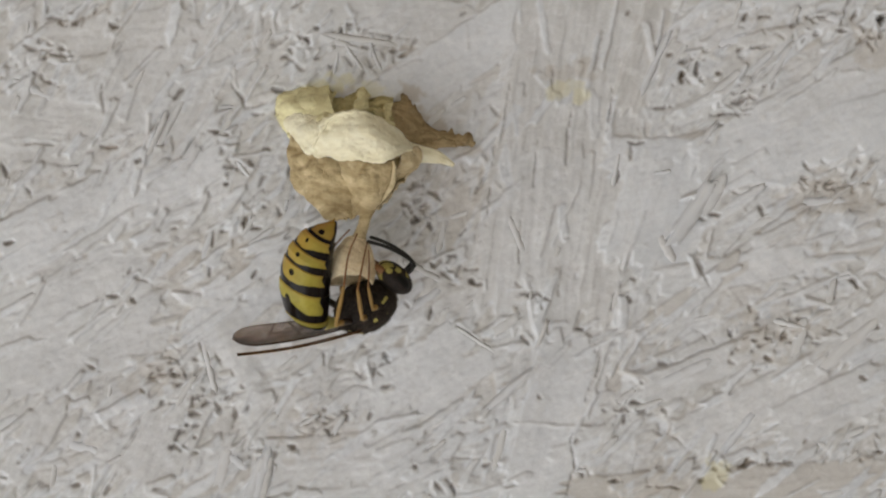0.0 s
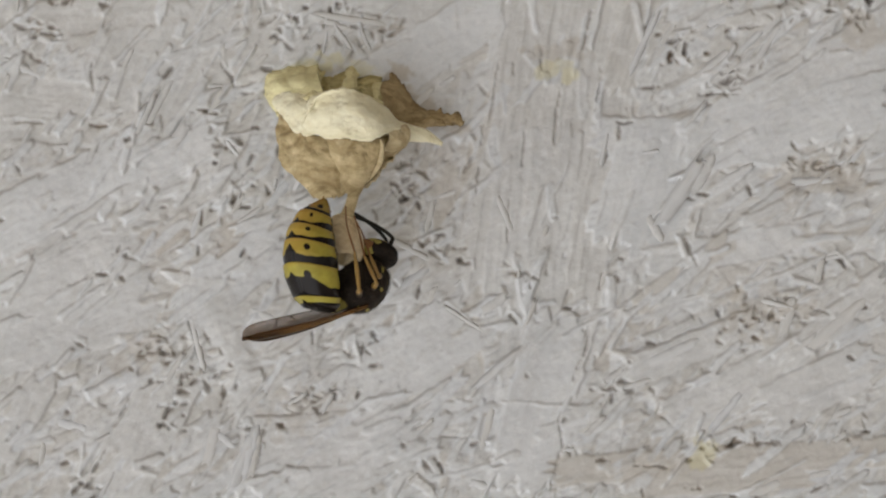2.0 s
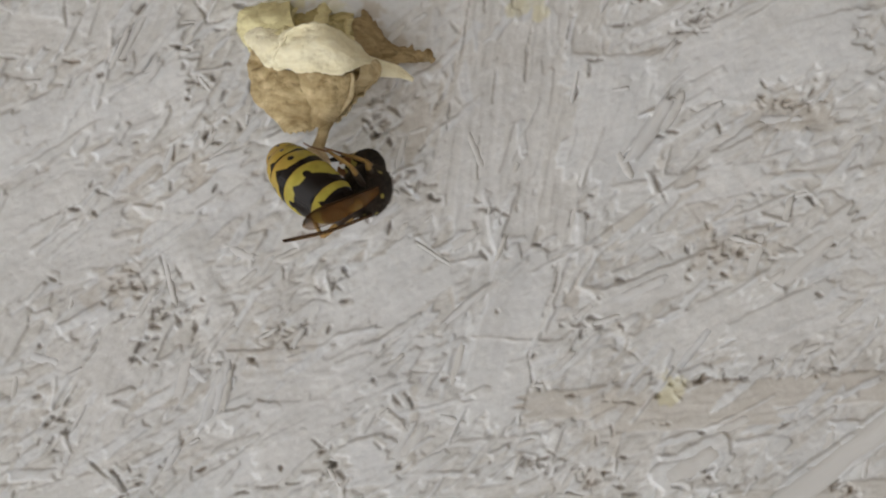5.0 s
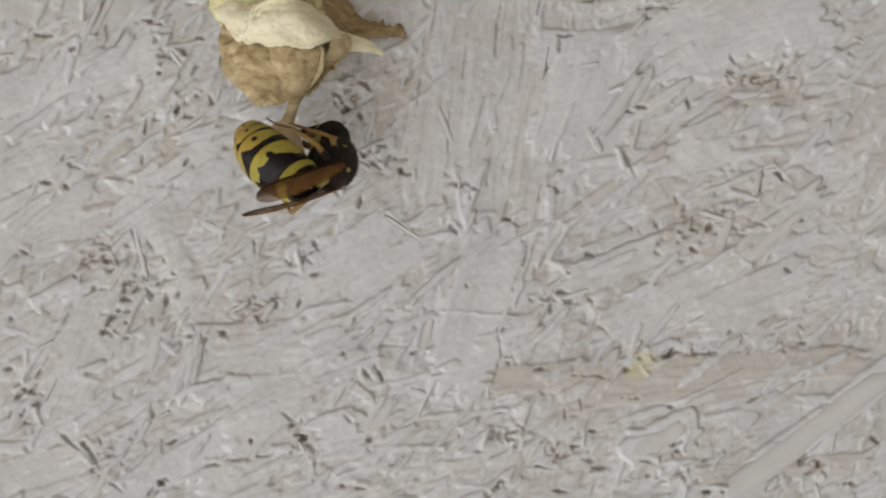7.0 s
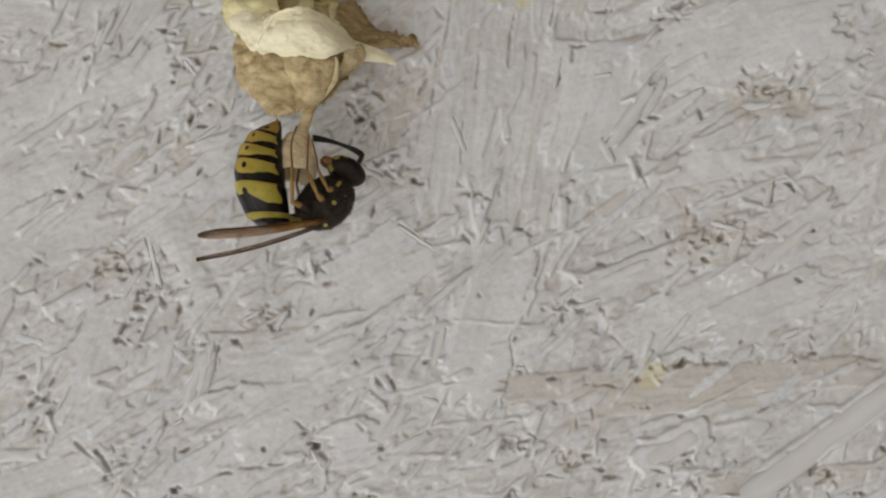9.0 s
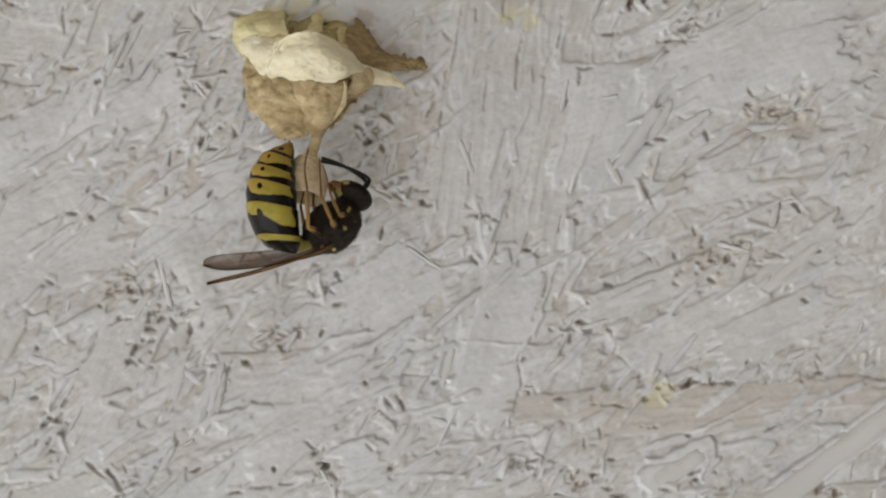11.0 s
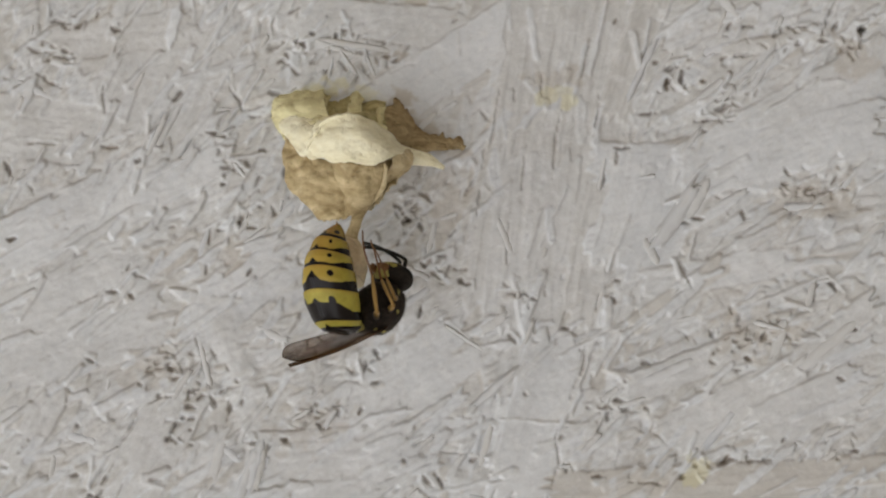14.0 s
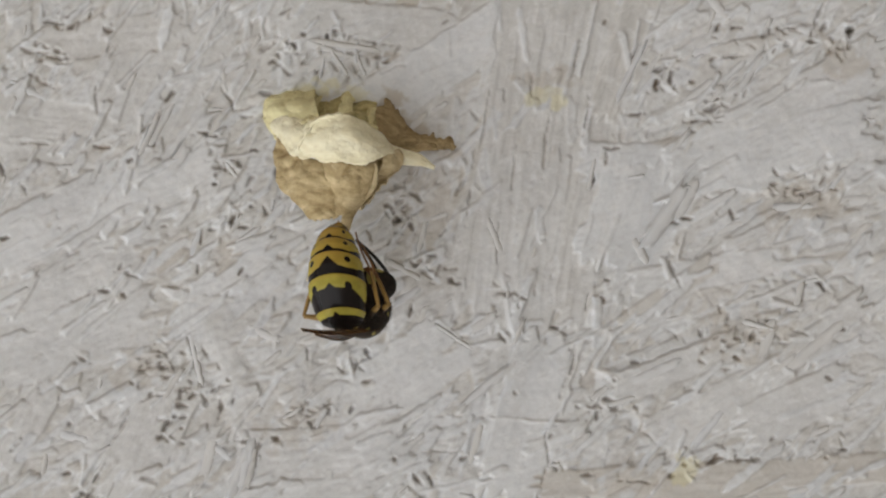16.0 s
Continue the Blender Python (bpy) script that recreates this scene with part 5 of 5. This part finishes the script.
def wing_mesh():
    """Folded lengthwise: a long narrow blade along -x with veins, hinged at its root."""
    nu, nv = 90, 17
    verts, vein = [], []
    for i in range(nu):
        u = i / (nu - 1)
        half = 0.40 + 0.55 * math.sin(math.pi * min(1, u * 0.62 + 0.06)) ** 0.9
        half *= math.sqrt(max(0.0, 1 - max(0, (u - 0.8) / 0.2) ** 2)) * 0.98 + 0.02
        for j in range(nv):
            t = 2 * j / (nv - 1) - 1
            verts.append((-11.6 * u, t * half, 0.16 * abs(t) ** 1.5 - 0.32 * math.sin(u * 3) + 0.05 * math.sin(j * 2.1)))
            smoke = 0.42 * ease(0.15 - t, 1.2) + 0.10 * math.sin(9 * u + 3 * t) ** 2 + 0.12 * ease(u - 0.86, 0.2)
            line = j in (5, 9, 11) and u < (0.86, 0.7, 0.55)[(5, 9, 11).index(j)] or abs(u - 0.45 - 0.05 * t) < 0.012 or abs(u - 0.68 + 0.06 * t) < 0.012
            vein.append(1.0 if j in (0, 1) else 0.62 if j == nv - 1 else max(smoke, 0.47) if line else smoke)
    n = len(verts)
    verts = [Vector(p) for p in verts] + [Vector(p) - Vector((0, 0, 0.035)) for p in verts]
    faces = grid_faces(nu, nv)
    faces += [tuple(n + i for i in reversed(q)) for q in faces]
    for i in range(nu - 1):
        for j in (0, nv - 1):
            a, b = i * nv + j, (i + 1) * nv + j
            faces.append((a, b, n + b, n + a))
    me = mesh_of("wing", scaled(verts), faces, WING)
    paint_values(me, "vein", vein + vein)
    return me


WING_MESH = wing_mesh()
wings = [part("wing", WING_MESH, wasp, "folded smoky brown translucent wing") for s in (-1, 1)]


def leg(name, points, radii, dark):
    """thigh, then shin and foot as a part of it; points in mm."""
    radii = [0.92 * r for r in radii]
    root = Vector(points[0])
    v, f = tube(points[:2] if len(points) == 2 else [points[0], (Vector(points[0]) + Vector(points[1])) / 2 + Vector((0, 0, 0.05)), points[1]], radii[:3], 14, 12)
    ob = part(name, marked("thigh", v, f, LEG, lambda p: (p - root).length < dark, root), wasp, "", pose(*(root * MM)))
    v, f = tube([points[1], (Vector(points[1]) + Vector(points[2])) / 2, points[2]], radii[3:6], 14, 10)
    part("shin", marked("shin", v, f, LEG, lambda p: False, root), ob)
    v, f = tube(points[2:], [radii[5] * 0.8, radii[5] * 0.6, radii[5] * 0.55][:len(points) - 2], 18, 8)
    part("foot", marked("foot", v, f, FOOT, lambda p: False, root), ob)
    return ob


leg("hind_leg", [(-0.1, -1.1, -4.3), (-2.3, -3.4, -3.9), (-1.8, -2.7, -0.7), (-1.4, -1.6, 1.6), (-0.6, -0.8, 3.3)], [0.3, 0.32, 0.2, 0.16, 0.21, 0.14], 2.2)
leg("hind_leg", [(-0.1, 1.1, -4.3), (-2.5, 4.0, -3.6), (-2.0, 3.0, -0.5), (-1.5, 1.6, 1.6), (-0.8, 0.8, 3.1)], [0.3, 0.32, 0.2, 0.16, 0.21, 0.14], 2.2)
for s in (-1, 1):
    leg("middle_leg", [(1.0, s * 1.5, -3.9), (0.0, s * 3.2, -3.4), (-0.5, s * 2.5, -1.1), (0.0, s * 1.5, 1.2), (0.4, s * 0.7, 2.5)], [0.28, 0.31, 0.2, 0.15, 0.2, 0.13], 1.2)
    leg("fore_leg", [(2.0, s * 1.6, -2.8), (1.1, s * 2.4, -2.8), (0.55, s * 2.1, -1.0), (0.6, s * 1.4, 0.8), (0.6, s * 0.75, 1.9)], [0.27, 0.29, 0.19, 0.14, 0.18, 0.12], 0.8)


# ---------------------------------------------------------------- what moves
def motions():
    def held(dx, dz, tilt, turn, nod):
        """The wasp on the cell: shifts in mm, turn round the stalk, nod towards the board, tilt in the board's plane."""
        return Matrix.Translation(HOME.translation + Vector((dx, 0, dz)) * MM) @ pose(0, 0, 0, nod, tilt, 0) @ pose(0, 0, 0, 0, 0, turn)

    walk(wasp, [
        (0, held(0.03, -0.21, 7.7, 20.8, 17.0)),
        (0.5, held(0.07, -0.22, 7.8, 22.0, 16.9)),
        (1, held(0.06, -0.30, 6.1, 25.3, 9.1)),
        (1.5, held(-0.03, -0.36, 3.8, 31.9, 4.9)),
        (2, held(0.28, -0.23, -5.1, 46.6, -2.4)),
        (2.5, held(0.50, -0.42, -5.8, 59.8, -5.6)),
        (3, held(0.94, -0.22, -12.1, 51.0, -6.9)),
        (3.5, held(1.04, 0.33, -28.9, 42.4, -21.6)),
        (4, held(1.42, 0.60, -49.5, 54.7, -30.8)),
        (6.5, held(1.04, 0.42, -50.5, 53.3, -30.5)),
        (7, held(0.94, 0.42, -51.6, 51.4, -27.2)),
        (7.5, held(1.03, 0.50, -48.0, 43.2, -28.9)),
        (8, held(0.97, 0.26, -33.7, 37.5, -24.6)),
        (8.5, held(0.80, -0.21, -17.6, 24.9, -13.3)),
        (9, held(0.66, -0.47, -8.3, 15.5, -10.3)),
        (11.5, held(0.65, -0.47, -6.3, 29.8, -4.5)),
        (12, held(0.74, -0.55, -7.1, 33.3, 2.9)),
        (12.5, held(0.84, -0.40, -7.5, 34.9, 2.7)),
        (13, held(1.03, -0.35, -6.4, 39.3, 3.3)),
        (13.5, held(1.34, -0.34, -6.4, 41.0, 3.2)),
        (14, held(1.42, -0.42, -5.9, 47.3, -3.0)),
        (14.5, held(1.42, -0.46, -4.3, 51.7, -5.0)),
        (15, held(1.12, -0.52, -5.3, 61.6, -8.1)),
        (15.5, held(1.34, -0.67, -5.6, 62.2, -10.2)),
        (16, held(1.42, -0.70, -6.3, 62.8, -11.6)),
    ])

    def bent(turn, lift):
        return Matrix.Translation(WAIST * MM) @ pose(0, 0, 0, 0, lift, turn)

    walk(abdomen, [
        (0, bent(-6.3, -1.7)), (0.5, bent(-6.5, -1.8)), (1, bent(-7.2, -1.1)), (1.5, bent(-6.9, -0.5)),
        (2, bent(-4.6, -0.3)), (2.5, bent(8.8, -1.3)), (3, bent(11.2, -1.1)), (3.5, bent(5.2, -4.0)),
        (4, bent(10.0, -3.5)), (6.5, bent(9.9, 2.5)), (7, bent(6.5, 3.0)), (7.5, bent(2.6, 6.5)),
        (8, bent(2.1, 2.4)), (8.5, bent(-1.7, 0.5)), (9, bent(-1.6, 1.1)), (11.5, bent(-2.2, 1.9)),
        (12, bent(-4.3, 2.0)), (12.5, bent(-6.0, 1.6)), (13, bent(-3.8, -1.5)), (13.5, bent(-2.3, -3.0)),
        (14, bent(3.6, -4.3)), (14.5, bent(7.5, -5.1)), (15, bent(11.2, -3.2)), (15.5, bent(12.5, -0.8)),
        (16, bent(12.7, -0.4)),
    ])

    def spread(side, drop, out, roll):
        """A wing by its drop and by how far it stands out, degrees."""
        return Matrix.Translation(Vector((0.6, side * 1.2, -5.3)) * MM) @ pose(0, 0, 0, 0, -drop, -side * out) @ pose(0, 0, 0, roll, 0, 0)

    walk(wings[0], [
        (0, spread(-1, 5.9, 13.8, -25)), (0.5, spread(-1, 6.2, 12.7, -25)), (1, spread(-1, 9.5, 10.7, -17)), (1.5, spread(-1, 12.1, -1.9, -16)),
        (2, spread(-1, 9.7, -20.3, -16)), (2.5, spread(-1, 8.0, -7.0, -16)), (3, spread(-1, 3.8, -5.8, -16)), (3.5, spread(-1, 9.2, 7.1, -16)),
        (4, spread(-1, 14.4, 3.2, -16)), (6.5, spread(-1, 9.2, 5.7, -16)), (7, spread(-1, 5.6, 5.0, -16)), (7.5, spread(-1, 5.9, 4.4, -16)),
        (8, spread(-1, 4.7, 8.4, -16)), (8.5, spread(-1, 4.8, 12.7, -16)), (9, spread(-1, 4.9, 13.6, -16)), (11.5, spread(-1, 13.8, -6.8, -2)),
        (12, spread(-1, 11.2, -3.6, -10)), (12.5, spread(-1, 12.8, 1.2, -10)), (13, spread(-1, 12.8, -0.9, -11)), (13.5, spread(-1, 10.3, -2.2, -11)),
        (14, spread(-1, 12.9, -0.9, -3)), (14.5, spread(-1, 12.7, 0.0, 1)), (15, spread(-1, 8.9, -3.4, 10)), (15.5, spread(-1, 7.7, -2.7, 14)),
        (16, spread(-1, 6.3, -1.4, 17)),
    ])
    walk(wings[1], [
        (0, spread(1, 2.9, -15.2, 44)), (0.5, spread(1, 3.1, -14.6, 44)), (1, spread(1, 7.6, -11.8, 46)), (1.5, spread(1, 9.4, -6.1, 48)),
        (2, spread(1, 8.6, 3.2, 58)), (2.5, spread(1, 8.9, -12.8, 30)), (3, spread(1, 4.3, -9.7, 24)), (3.5, spread(1, 5.1, 0.4, 33)),
        (4, spread(1, 7.0, -1.3, 42)), (6.5, spread(1, 7.5, -5.2, 38)), (7, spread(1, 1.5, -4.8, 34)), (7.5, spread(1, 4.0, -1.5, 36)),
        (8, spread(1, 10.9, -6.9, 35)), (8.5, spread(1, 12.1, -9.5, 20)), (9, spread(1, 12.4, -11.9, 16)), (11.5, spread(1, 2.6, -4.8, 58)),
        (12, spread(1, 3.5, -0.8, 58)), (12.5, spread(1, 8.8, -0.8, 58)), (13, spread(1, 9.1, -3.3, 58)), (13.5, spread(1, 6.8, -4.8, 58)),
        (14, spread(1, 8.8, -7.8, 58)), (14.5, spread(1, 11.4, -9.7, 30)), (15, spread(1, 7.6, -11.8, 26)), (15.5, spread(1, 8.4, -13.4, 30)),
        (16, spread(1, 8.5, -15.5, 33)),
    ])

    def raised(side, angle):
        p = (Vector((HORN_ROOT.x, side * HORN_ROOT.y, HORN_ROOT.z)) - NECK) * MM
        return pose(*p, 0, angle, side * 5)

    walk(antennae[0], [
        (0, raised(-1, 0)), (0.5, raised(-1, 12)), (1, raised(-1, 38)), (1.5, raised(-1, 38)), (2, raised(-1, 5)),
        (2.5, raised(-1, 15)), (3, raised(-1, 5)), (3.5, raised(-1, -10)), (4, raised(-1, -10)), (6.5, raised(-1, -12)),
        (7, raised(-1, -12)), (7.5, raised(-1, -5)), (8, raised(-1, -5)), (8.5, raised(-1, -8)), (9, raised(-1, 0)),
        (11.5, raised(-1, 2)), (12, raised(-1, 2)), (12.5, raised(-1, 15)), (13, raised(-1, 4)), (13.5, raised(-1, 8)),
        (14, raised(-1, -5)), (14.5, raised(-1, -5)), (15, raised(-1, 10)), (15.5, raised(-1, 10)), (16, raised(-1, 12)),
    ])
    walk(antennae[1], [
        (0, raised(1, 6)), (0.5, raised(1, 18)), (1, raised(1, 44)), (1.5, raised(1, 44)), (2, raised(1, 11)),
        (2.5, raised(1, 21)), (3, raised(1, 11)), (3.5, raised(1, -4)), (4, raised(1, -4)), (6.5, raised(1, -6)),
        (7, raised(1, -6)), (7.5, raised(1, 1)), (8, raised(1, 1)), (8.5, raised(1, -2)), (9, raised(1, 6)),
        (11.5, raised(1, 8)), (12, raised(1, 8)), (12.5, raised(1, 21)), (13, raised(1, 10)), (13.5, raised(1, 14)),
        (14, raised(1, 1)), (14.5, raised(1, 1)), (15, raised(1, 16)), (15.5, raised(1, 16)), (16, raised(1, 18)),
    ])


motions()
